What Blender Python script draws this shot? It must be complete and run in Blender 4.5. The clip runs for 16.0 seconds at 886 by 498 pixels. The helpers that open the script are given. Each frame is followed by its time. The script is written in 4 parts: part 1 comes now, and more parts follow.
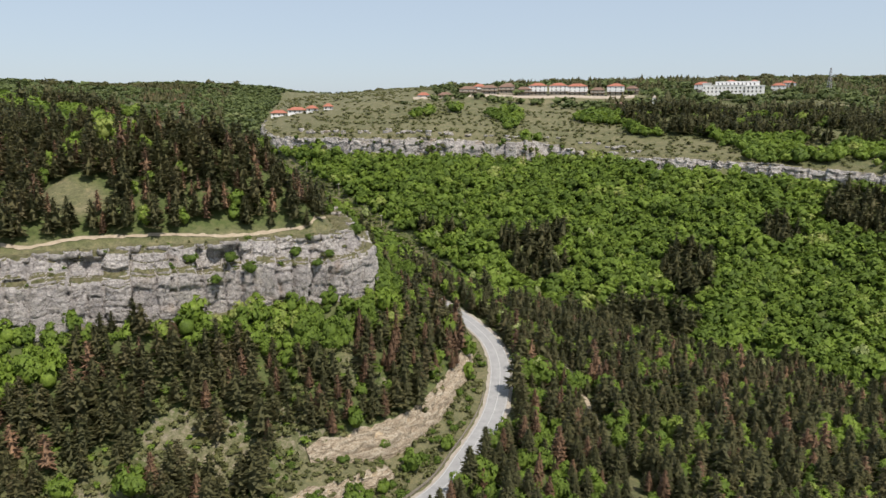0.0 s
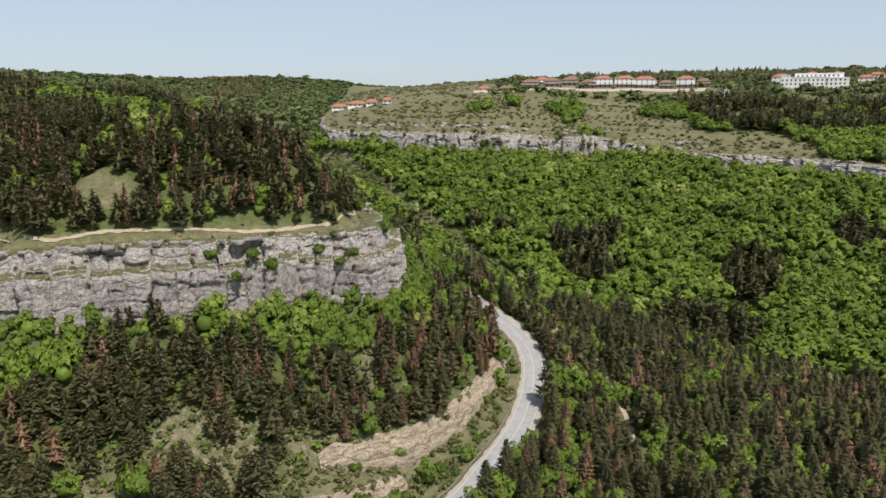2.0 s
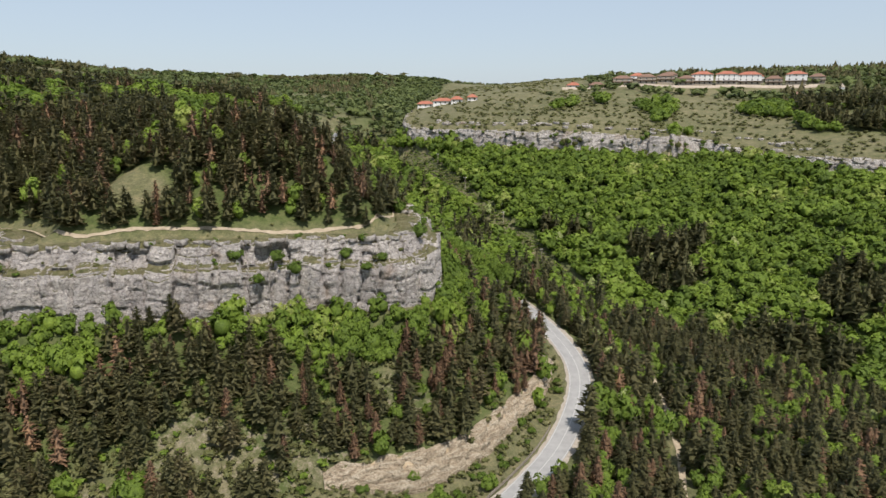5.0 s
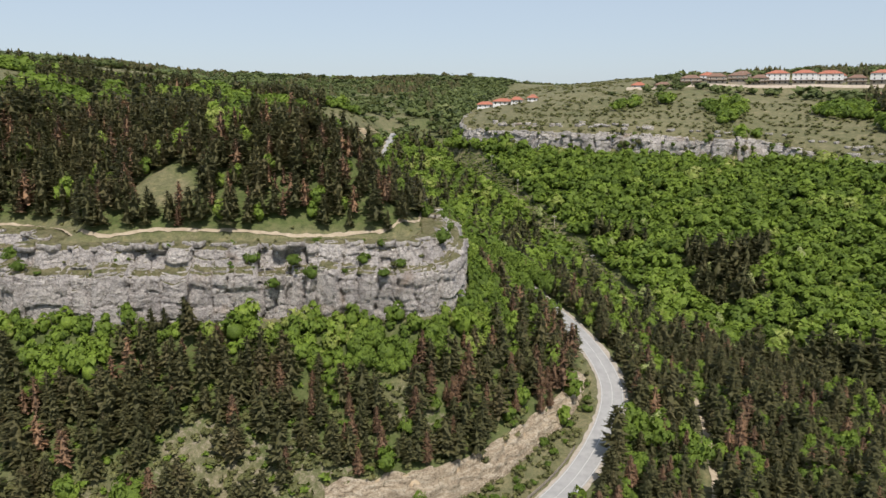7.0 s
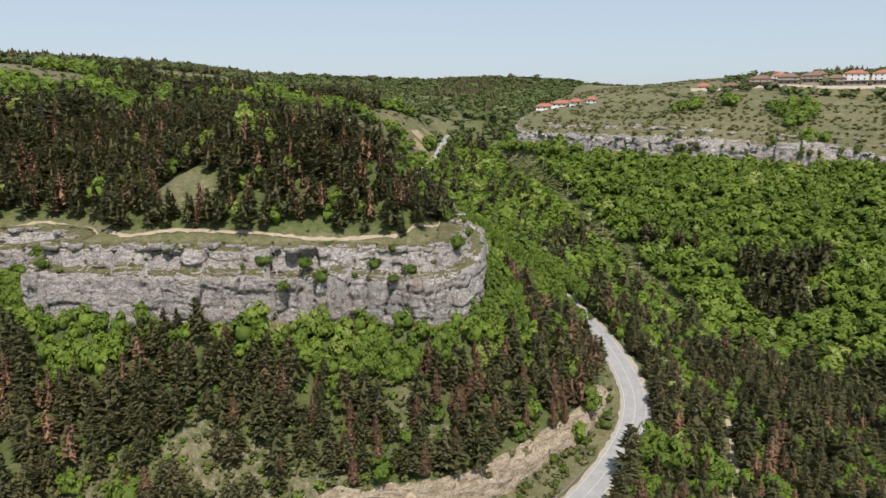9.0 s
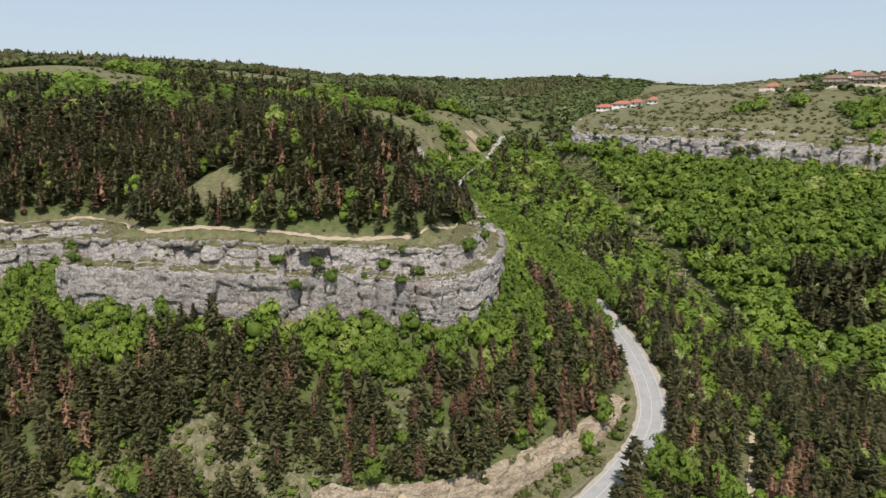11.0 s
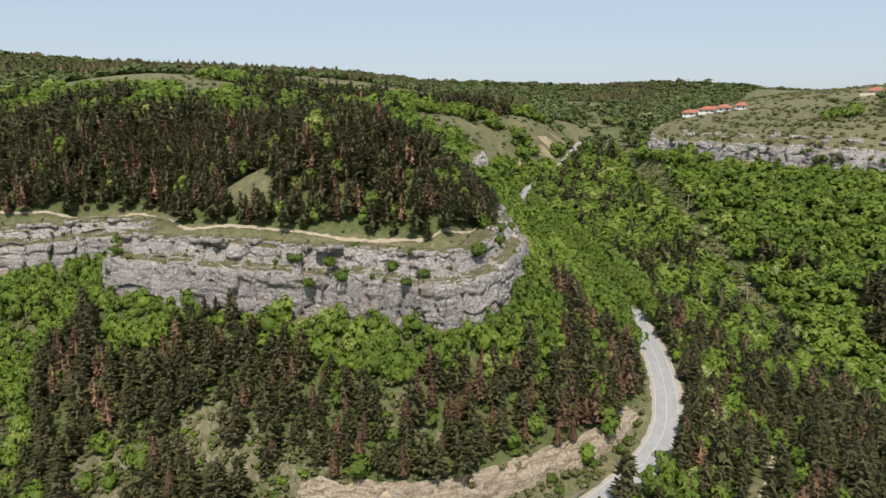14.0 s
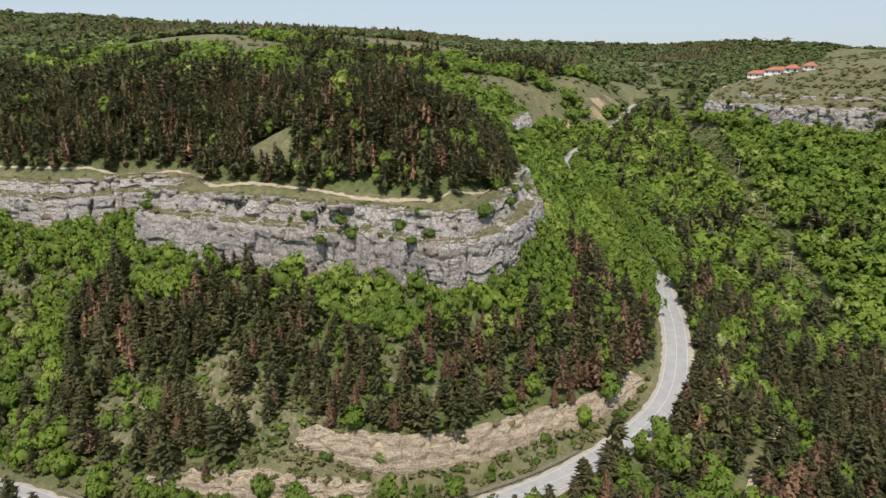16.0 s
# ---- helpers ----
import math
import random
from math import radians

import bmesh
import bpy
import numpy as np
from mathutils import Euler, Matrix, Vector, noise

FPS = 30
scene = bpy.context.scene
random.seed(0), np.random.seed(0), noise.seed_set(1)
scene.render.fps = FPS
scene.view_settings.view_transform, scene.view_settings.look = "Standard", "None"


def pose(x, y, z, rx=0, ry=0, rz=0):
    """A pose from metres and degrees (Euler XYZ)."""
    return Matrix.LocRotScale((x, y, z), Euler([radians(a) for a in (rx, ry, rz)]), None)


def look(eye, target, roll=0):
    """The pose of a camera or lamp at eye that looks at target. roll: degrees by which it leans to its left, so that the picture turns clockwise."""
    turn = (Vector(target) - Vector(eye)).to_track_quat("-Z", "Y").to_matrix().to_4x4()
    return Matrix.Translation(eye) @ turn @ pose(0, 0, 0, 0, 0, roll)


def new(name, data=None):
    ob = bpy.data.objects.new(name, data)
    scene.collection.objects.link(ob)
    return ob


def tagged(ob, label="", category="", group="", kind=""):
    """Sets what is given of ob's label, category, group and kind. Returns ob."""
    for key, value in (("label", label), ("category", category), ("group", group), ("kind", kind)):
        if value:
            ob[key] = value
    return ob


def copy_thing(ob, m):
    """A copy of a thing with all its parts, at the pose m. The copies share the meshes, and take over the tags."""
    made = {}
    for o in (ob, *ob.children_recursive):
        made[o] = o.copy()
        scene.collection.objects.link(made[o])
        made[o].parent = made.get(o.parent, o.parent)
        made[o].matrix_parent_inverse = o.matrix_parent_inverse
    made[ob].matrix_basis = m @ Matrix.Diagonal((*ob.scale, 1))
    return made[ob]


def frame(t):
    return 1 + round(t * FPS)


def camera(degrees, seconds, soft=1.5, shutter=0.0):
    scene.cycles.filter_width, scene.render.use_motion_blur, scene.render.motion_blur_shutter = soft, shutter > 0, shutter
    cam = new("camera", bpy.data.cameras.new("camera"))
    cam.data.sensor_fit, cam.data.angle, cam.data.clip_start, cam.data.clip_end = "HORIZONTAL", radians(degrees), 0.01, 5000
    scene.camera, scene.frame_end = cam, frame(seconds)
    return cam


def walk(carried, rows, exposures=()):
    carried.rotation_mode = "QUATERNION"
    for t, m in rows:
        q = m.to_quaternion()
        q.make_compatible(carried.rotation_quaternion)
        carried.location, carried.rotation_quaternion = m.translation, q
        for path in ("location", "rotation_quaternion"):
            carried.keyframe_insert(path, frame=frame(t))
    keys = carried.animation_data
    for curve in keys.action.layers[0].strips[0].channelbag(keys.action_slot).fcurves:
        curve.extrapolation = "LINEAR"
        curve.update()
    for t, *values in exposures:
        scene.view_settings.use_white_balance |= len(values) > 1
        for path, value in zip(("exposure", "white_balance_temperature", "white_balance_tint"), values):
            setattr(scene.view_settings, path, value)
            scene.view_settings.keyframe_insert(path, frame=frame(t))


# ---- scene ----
cam = camera(64.4, 16.0)
METRES, EYE, TILT, LEAN, TURN = 130.0, 90.0, -11.2, 0.0, 0.0
ROWS = [
    (0.0, 0.0, 0.0, 0.0, -0.0, 0.0, 0.0),
    (0.5, 0.0232, 0.0193, 0.0037, 1.41, -0.24, -0.27),
    (1.0, 0.0464, 0.0391, 0.0066, 2.83, -0.4, -0.54),
    (1.5, 0.0691, 0.0595, 0.0101, 4.25, -0.44, -0.82),
    (2.0, 0.0918, 0.0803, 0.0136, 5.67, -0.53, -1.1),
    (2.5, 0.1138, 0.1016, 0.0169, 7.04, -0.64, -1.36),
    (3.0, 0.1354, 0.1236, 0.0205, 8.4, -0.73, -1.64),
    (3.5, 0.1567, 0.1463, 0.0241, 9.7, -0.78, -1.9),
    (4.0, 0.1777, 0.1693, 0.0285, 11.07, -0.84, -2.19),
    (6.5, 0.2747, 0.2863, 0.0521, 18.15, -1.22, -3.58),
    (7.0, 0.2945, 0.3092, 0.0565, 19.58, -1.28, -3.86),
    (7.5, 0.316, 0.3311, 0.0606, 20.99, -1.32, -4.1),
    (8.0, 0.3391, 0.3514, 0.0649, 22.43, -1.42, -4.33),
    (8.5, 0.3633, 0.3702, 0.0694, 23.86, -1.52, -4.59),
    (9.0, 0.3885, 0.3876, 0.0738, 25.32, -1.59, -4.86),
    (11.5, 0.5226, 0.4677, 0.0932, 32.67, -2.05, -6.17),
    (12.0, 0.5493, 0.4837, 0.0972, 34.13, -1.81, -6.43),
    (12.5, 0.577, 0.4999, 0.0999, 35.56, -1.4, -6.65),
    (13.0, 0.6042, 0.5162, 0.1029, 36.94, -1.55, -6.87),
    (13.5, 0.6314, 0.533, 0.1057, 38.27, -1.98, -7.07),
    (14.0, 0.6582, 0.5501, 0.1087, 39.51, -2.65, -7.26),
    (14.5, 0.6847, 0.5678, 0.1112, 40.83, -3.5, -7.47),
    (15.0, 0.711, 0.5859, 0.1142, 42.26, -4.56, -7.66),
    (15.5, 0.7364, 0.6049, 0.1168, 43.7, -5.62, -7.86),
    (16.0, 0.7603, 0.6252, 0.1206, 45.11, -6.41, -8.06),
]
walk(cam, [(t, pose(0, 0, EYE, TILT, LEAN, TURN) @ pose(METRES * x, METRES * y, METRES * z, 90 + pitch, roll, yaw)) for t, x, y, z, yaw, pitch, roll in ROWS],
     exposures=[(0.0, 0.4, 6500, 13), (16.0, 0.4, 6500, 13)])


# ---- world, sun ----
SUN_ELEV, SUN_AZ = 60.0, 140.0        # degrees; azimuth clockwise from +y
world = bpy.data.worlds.new("sky")
world.use_nodes = True
scene.world = world
wn = world.node_tree.nodes
sky = wn.new("ShaderNodeTexSky")
sky.sky_type, sky.sun_disc = "NISHITA", False
sky.sun_elevation, sky.sun_rotation = radians(SUN_ELEV), radians(SUN_AZ)
sky.air_density, sky.dust_density, sky.ozone_density = 0.9, 1.0, 1.5
wn["Background"].inputs[1].default_value = 0.12
veil = wn.new("ShaderNodeMix")
veil.data_type = "RGBA"
veil.inputs[0].default_value = 0.72
veil.inputs[7].default_value = (3.3, 3.9, 4.4, 1)      # milky spring haze
world.node_tree.links.new(sky.outputs[0], veil.inputs[6])
world.node_tree.links.new(veil.outputs[2], wn["Background"].inputs[0])
sun = new("sun", bpy.data.lights.new("sun", "SUN"))
sun.data.energy, sun.data.angle, sun.data.color = 3.75, radians(1.2), (1.0, 0.93, 0.82)
az, el = radians(SUN_AZ), radians(SUN_ELEV)
sun.matrix_world = look((math.sin(az) * math.cos(el), math.cos(az) * math.cos(el), math.sin(el)), (0, 0, 0))


# ---- materials ----
def node_mat(name, rough=0.9):
    m = bpy.data.materials.new(name)
    m.use_nodes = True
    n, l = m.node_tree.nodes, m.node_tree.links
    b = n["Principled BSDF"]
    b.inputs["Roughness"].default_value = rough
    b.inputs["Specular IOR Level"].default_value = 0.25
    return m, n, l, b


def noise_node(n, l, scale, detail=4, rough=0.6, vec=None):
    t = n.new("ShaderNodeTexNoise")
    t.inputs["Scale"].default_value, t.inputs["Detail"].default_value, t.inputs["Roughness"].default_value = scale, detail, rough
    if vec is None:
        g = n.new("ShaderNodeNewGeometry")
        vec = g.outputs["Position"]
    l.new(vec, t.inputs["Vector"])
    return t


def ramp_node(n, l, src, stops):
    r = n.new("ShaderNodeValToRGB")
    e = r.color_ramp.elements
    while len(e) < len(stops):
        e.new(0.5)
    for k, (p, c) in zip(e, stops):
        k.position, k.color = p, (*c, 1)
    l.new(src, r.inputs[0])
    return r


def mix_node(n, l, fac, a, b, mode="MIX"):
    m = n.new("ShaderNodeMix")
    m.data_type, m.blend_type = "RGBA", mode
    for s, v in ((0, fac), (6, a), (7, b)):
        if hasattr(v, "is_linked"):
            l.new(v, m.inputs[s])
        elif s == 0:
            m.inputs[0].default_value = v
        else:
            m.inputs[s].default_value = (*v, 1)
    return m.outputs[2]


def bump_node(n, l, b, src, strength, dist):
    k = n.new("ShaderNodeBump")
    k.inputs["Strength"].default_value, k.inputs["Distance"].default_value = strength, dist
    l.new(src, k.inputs["Height"])
    l.new(k.outputs[0], b.inputs["Normal"])


def leaf_mat(name, dark, light, hot, translucent=0.25):
    """Foliage: hue differs from tree to tree (tint) and from spray to spray."""
    m, n, l, b = node_mat(name, 0.65)
    at = n.new("ShaderNodeAttribute")
    at.attribute_name = "tint"
    ob = n.new("ShaderNodeObjectInfo")
    g = n.new("ShaderNodeNewGeometry")
    add = n.new("ShaderNodeMath")
    l.new(at.outputs["Fac"], add.inputs[0])
    big = noise_node(n, l, 0.03, 2)
    l.new(big.outputs[0], add.inputs[1])
    add2 = n.new("ShaderNodeMath")
    add2.operation = "MULTIPLY_ADD"
    l.new(g.outputs["Random Per Island"], add2.inputs[0])
    add2.inputs[1].default_value = 0.12
    l.new(add.outputs[0], add2.inputs[2])
    sub = n.new("ShaderNodeMath")
    sub.operation = "MULTIPLY_ADD"
    l.new(ob.outputs["Random"], sub.inputs[0])
    sub.inputs[1].default_value = 0.25
    l.new(add2.outputs[0], sub.inputs[2])
    r = ramp_node(n, l, sub.outputs[0], [(0.35, dark), (0.82, light), (1.0, hot)])
    mp = n.new("ShaderNodeMath")
    mp.operation = "DIVIDE"
    l.new(sub.outputs[0], mp.inputs[0])
    mp.inputs[1].default_value = 1.9
    l.new(mp.outputs[0], r.inputs[0])
    clump = noise_node(n, l, 0.9, 3, 0.6)
    grain = noise_node(n, l, 3.2, 4, 0.75)
    gc = ramp_node(n, l, clump.outputs[0], [(0.34, (0.74, 0.76, 0.76)), (0.5, (1.0, 1.0, 1.0)), (0.66, (1.22, 1.2, 1.1))]).outputs[0]
    gf = ramp_node(n, l, grain.outputs[0], [(0.36, (0.68, 0.7, 0.7)), (0.5, (1.0, 1.0, 1.0)), (0.66, (1.3, 1.26, 1.16))]).outputs[0]
    col = mix_node(n, l, 1.0, mix_node(n, l, 1.0, r.outputs[0], gc, "MULTIPLY"), gf, "MULTIPLY")
    l.new(col, b.inputs["Base Color"])
    tr = n.new("ShaderNodeBsdfTranslucent")
    l.new(col, tr.inputs[0])
    mx = n.new("ShaderNodeMixShader")
    mx.inputs[0].default_value = translucent
    l.new(b.outputs[0], mx.inputs[1])
    l.new(tr.outputs[0], mx.inputs[2])
    l.new(mx.outputs[0], n["Material Output"].inputs[0])
    return m


M_LEAF = leaf_mat("spring_leaves", (0.105, 0.165, 0.028), (0.198, 0.285, 0.044), (0.42, 0.44, 0.16), 0.42)
M_SHRUB = leaf_mat("shrub_leaves", (0.14, 0.15, 0.06), (0.205, 0.215, 0.09), (0.28, 0.265, 0.14), 0.45)
# broadleaf colour for far woods: the dulling of distance haze painted into the green
M_HAZY_LEAF = leaf_mat("haze_dulled_leaves", (0.075, 0.10, 0.036), (0.13, 0.165, 0.055), (0.20, 0.22, 0.10), 0.3)
M_PINE = leaf_mat("pine_needles", (0.094, 0.098, 0.042), (0.134, 0.128, 0.056), (0.168, 0.144, 0.072), 0.45)
M_BLOSSOM = leaf_mat("blossoming_leaves", (0.24, 0.30, 0.10), (0.42, 0.46, 0.22), (0.62, 0.62, 0.42), 0.3)
M_DEAD = leaf_mat("dead_needles", (0.14, 0.085, 0.05), (0.25, 0.15, 0.088), (0.36, 0.225, 0.135), 0.15)


def bark_mat():
    m, n, l, b = node_mat("bark", 0.95)
    t = noise_node(n, l, 3.0)
    l.new(ramp_node(n, l, t.outputs[0], [(0.3, (0.05, 0.035, 0.025)), (0.7, (0.14, 0.11, 0.085))]).outputs[0], b.inputs["Base Color"])
    return m


def ground_mat():
    m, n, l, b = node_mat("dry_grass_ground", 0.95)
    big = noise_node(n, l, 0.012, 5, 0.6)
    mid = noise_node(n, l, 0.15, 5, 0.65)
    fine = noise_node(n, l, 2.0, 4, 0.7)
    c1 = ramp_node(n, l, big.outputs[0], [(0.35, (0.115, 0.12, 0.06)), (0.6, (0.175, 0.165, 0.095))]).outputs[0]
    c2 = ramp_node(n, l, mid.outputs[0], [(0.3, (0.08, 0.095, 0.04)), (0.5, (0.15, 0.145, 0.08)), (0.68, (0.25, 0.215, 0.14))]).outputs[0]
    c = mix_node(n, l, 0.5, c1, c2)
    tuft = noise_node(n, l, 0.55, 6, 0.75)
    c = mix_node(n, l, 1.0, c, ramp_node(n, l, tuft.outputs[0], [(0.3, (0.55, 0.62, 0.5)), (0.5, (1.0, 1.0, 0.95)), (0.7, (1.45, 1.35, 1.2))]).outputs[0], "MULTIPLY")
    f = ramp_node(n, l, fine.outputs[0], [(0.3, (0.6, 0.6, 0.6)), (0.7, (1.1, 1.1, 1.1))]).outputs[0]
    c = mix_node(n, l, 1.0, c, f, "MULTIPLY")
    g = n.new("ShaderNodeNewGeometry")
    sx = n.new("ShaderNodeSeparateXYZ")
    l.new(g.outputs["True Normal"], sx.inputs[0])
    wob = n.new("ShaderNodeMath")
    wob.operation = "MULTIPLY_ADD"
    l.new(mid.outputs[0], wob.inputs[0])
    wob.inputs[1].default_value = 0.25
    l.new(sx.outputs[2], wob.inputs[2])
    steep = ramp_node(n, l, wob.outputs[0], [(0.52, (1, 1, 1)), (0.64, (0, 0, 0))])
    soil = ramp_node(n, l, noise_node(n, l, 0.6, 6, 0.7).outputs[0], [(0.3, (0.26, 0.19, 0.12)), (0.55, (0.42, 0.33, 0.22)), (0.75, (0.5, 0.42, 0.31))]).outputs[0]
    at = n.new("ShaderNodeAttribute")
    at.attribute_name = "wood"
    floor = ramp_node(n, l, tuft.outputs[0], [(0.3, (0.04, 0.052, 0.018)), (0.5, (0.075, 0.10, 0.03)), (0.7, (0.12, 0.12, 0.055))]).outputs[0]
    c = mix_node(n, l, at.outputs["Fac"], c, floor)
    st = n.new("ShaderNodeAttribute")
    st.attribute_name = "stony"
    bare = n.new("ShaderNodeMath")
    bare.operation = "MULTIPLY_ADD"
    l.new(tuft.outputs[0], bare.inputs[0])
    bare.inputs[1].default_value = 0.9
    l.new(st.outputs["Fac"], bare.inputs[2])
    c = mix_node(n, l, ramp_node(n, l, bare.outputs[0], [(0.85, (0, 0, 0)), (1.15, (1, 1, 1))]).outputs[0], c, ramp_node(n, l, fine.outputs[0], [(0.3, (0.11, 0.10, 0.07)), (0.6, (0.26, 0.225, 0.17))]).outputs[0])
    l.new(mix_node(n, l, steep.outputs[0], c, soil), b.inputs["Base Color"])
    bump_node(n, l, b, fine.outputs[0], 0.6, 0.3)
    return m


def rock_mat():
    m, n, l, b = node_mat("limestone", 0.9)
    g = n.new("ShaderNodeNewGeometry")
    mp = n.new("ShaderNodeMapping")
    mp.inputs["Scale"].default_value = (1, 1, 0.35)
    l.new(g.outputs["Position"], mp.inputs[0])
    big = noise_node(n, l, 0.12, 5, 0.6, mp.outputs[0])
    fine = noise_node(n, l, 1.6, 9, 0.75)
    mp2 = n.new("ShaderNodeMapping")
    mp2.inputs["Scale"].default_value = (0.25, 0.25, 2.2)
    l.new(g.outputs["Position"], mp2.inputs[0])
    strata = noise_node(n, l, 0.8, 5, 0.7, mp2.outputs[0])
    c1 = ramp_node(n, l, big.outputs[0], [(0.3, (0.37, 0.345, 0.335)), (0.5, (0.49, 0.462, 0.445)), (0.7, (0.58, 0.55, 0.52))]).outputs[0]
    c2 = ramp_node(n, l, fine.outputs[0], [(0.3, (0.5, 0.5, 0.52)), (0.5, (0.98, 0.97, 0.96)), (0.68, (1.25, 1.22, 1.18))]).outputs[0]
    c = mix_node(n, l, 1.0, c1, c2, "MULTIPLY")
    c3 = ramp_node(n, l, strata.outputs[0], [(0.32, (0.55, 0.54, 0.54)), (0.42, (1, 1, 1))]).outputs[0]
    c = mix_node(n, l, 0.35, c, c3, "MULTIPLY")
    gap = n.new("ShaderNodeTexVoronoi")
    gap.feature = "DISTANCE_TO_EDGE"
    gap.inputs["Scale"].default_value = 0.28
    wob = n.new("ShaderNodeVectorMath")
    wob.operation = "MULTIPLY_ADD"
    l.new(noise_node(n, l, 0.5, 4, 0.6).outputs["Color"], wob.inputs[0])
    wob.inputs[1].default_value = (2.0, 2.0, 2.0)
    mp3 = n.new("ShaderNodeMapping")
    mp3.inputs["Scale"].default_value = (0.8, 0.8, 1.7)
    l.new(g.outputs["Position"], mp3.inputs[0])
    l.new(mp3.outputs[0], wob.inputs[2])
    l.new(wob.outputs[0], gap.inputs["Vector"])
    c = mix_node(n, l, 1.0, c, ramp_node(n, l, gap.outputs["Distance"], [(0.0, (0.62, 0.61, 0.61)), (0.035, (1, 1, 1))]).outputs[0], "MULTIPLY")
    # ochre seepage stains
    st = noise_node(n, l, 0.07, 3, 0.6)
    c = mix_node(n, l, ramp_node(n, l, st.outputs[0], [(0.6, (0, 0, 0)), (0.72, (0.55, 0.55, 0.55))]).outputs[0], c, (0.36, 0.25, 0.16))
    # grass and moss on level ledges
    sx = n.new("ShaderNodeSeparateXYZ")
    l.new(g.outputs["Normal"], sx.inputs[0])
    up = n.new("ShaderNodeMath")
    up.operation = "MULTIPLY_ADD"
    l.new(fine.outputs[0], up.inputs[0])
    up.inputs[1].default_value = 0.42
    l.new(sx.outputs[2], up.inputs[2])
    lev = ramp_node(n, l, up.outputs[0], [(0.99, (0, 0, 0)), (1.08, (1, 1, 1))])
    grass = ramp_node(n, l, noise_node(n, l, 0.5, 4).outputs[0], [(0.3, (0.10, 0.11, 0.04)), (0.7, (0.24, 0.21, 0.12))]).outputs[0]
    l.new(mix_node(n, l, lev.outputs[0], c, grass), b.inputs["Base Color"])
    ad = n.new("ShaderNodeMath")
    l.new(fine.outputs[0], ad.inputs[0])
    l.new(strata.outputs[0], ad.inputs[1])
    crk = n.new("ShaderNodeTexVoronoi")
    crk.feature = "DISTANCE_TO_EDGE"
    crk.inputs["Scale"].default_value = 0.75
    wv = n.new("ShaderNodeVectorMath")
    wv.operation = "MULTIPLY_ADD"
    l.new(fine.outputs["Color"], wv.inputs[0])
    wv.inputs[1].default_value = (1.2, 1.2, 1.2)
    l.new(g.outputs["Position"], wv.inputs[2])
    l.new(wv.outputs[0], crk.inputs["Vector"])
    ck = ramp_node(n, l, crk.outputs["Distance"], [(0.0, (0, 0, 0)), (0.09, (1, 1, 1))])
    ad2 = n.new("ShaderNodeMath")
    ad2.operation = "MULTIPLY_ADD"
    l.new(ck.outputs[0], ad2.inputs[0])
    ad2.inputs[1].default_value = 0.35
    l.new(ad.outputs[0], ad2.inputs[2])
    bump_node(n, l, b, ad2.outputs[0], 1.0, 0.7)
    return m


def plain_mat(name, a, b2, scale=1.0, rough=0.85, bump=0.0):
    m, n, l, b = node_mat(name, rough)
    t = noise_node(n, l, scale, 5, 0.65)
    l.new(ramp_node(n, l, t.outputs[0], [(0.3, a), (0.7, b2)]).outputs[0], b.inputs["Base Color"])
    if bump:
        bump_node(n, l, b, t.outputs[0], 0.5, bump)
    return m


M_BARK, M_GROUND, M_ROCK = bark_mat(), ground_mat(), rock_mat()
M_ROAD = plain_mat("worn_asphalt", (0.25, 0.25, 0.25), (0.33, 0.33, 0.325), 0.4, 0.85)
M_VERGE = plain_mat("pale_gravel", (0.27, 0.24, 0.20), (0.40, 0.36, 0.31), 0.9, 0.95, 0.1)
M_DIRT = plain_mat("trodden_earth", (0.28, 0.23, 0.165), (0.42, 0.355, 0.265), 0.7, 0.95, 0.1)
M_LINE = plain_mat("road_paint", (0.35, 0.35, 0.345), (0.5, 0.5, 0.49), 2.0, 0.7)
M_WHITE = plain_mat("white_render", (0.78, 0.77, 0.75), (0.86, 0.85, 0.84), 0.3, 0.85)
M_TILE = plain_mat("red_roof_tiles", (0.29, 0.105, 0.07), (0.40, 0.165, 0.11), 0.5, 0.8)
M_TIMBER = plain_mat("dark_timber", (0.06, 0.04, 0.03), (0.14, 0.09, 0.06), 1.0, 0.8)
M_BEIGE = plain_mat("beige_stone_wall", (0.36, 0.30, 0.24), (0.48, 0.42, 0.35), 0.6, 0.9)
M_GLASS = plain_mat("dark_glass", (0.02, 0.025, 0.03), (0.04, 0.045, 0.05), 1.0, 0.15)
M_WOOD = plain_mat("weathered_wood", (0.17, 0.145, 0.12), (0.3, 0.27, 0.23), 1.5, 0.9)
M_STEEL = plain_mat("galvanised_steel", (0.3, 0.3, 0.31), (0.42, 0.42, 0.43), 2.0, 0.5)


# ---- the lie of the land ----
# corners: x, y, height, second value
RIM_A = np.array([(-700, 60, 42, 12), (-420, 90, 40, 13), (-230, 126, 38, 13), (-168, 152, 37, 14), (-154, 177, 39, 13), (-140, 182, 39, 13), (-127, 166, 35, 17),
                  (-80, 184, 33, 19), (-55, 197, 32.5, 19.5), (-32, 205, 32.5, 19.5), (-22, 218, 33, 19.5), (-26, 240, 38, 16), (-45, 270, 45, 12), (-78, 297, 52, 6), (-118, 338, 54, 3),
                  (-152, 385, 53, 9), (-172, 420, 52, 12), (-196, 462, 54, 12), (-207, 500, 56, 10), (-212, 590, 60, 11), (-262, 700, 80, 2), (-345, 950, 96, 1), (-500, 1500, 112, 1)], float)
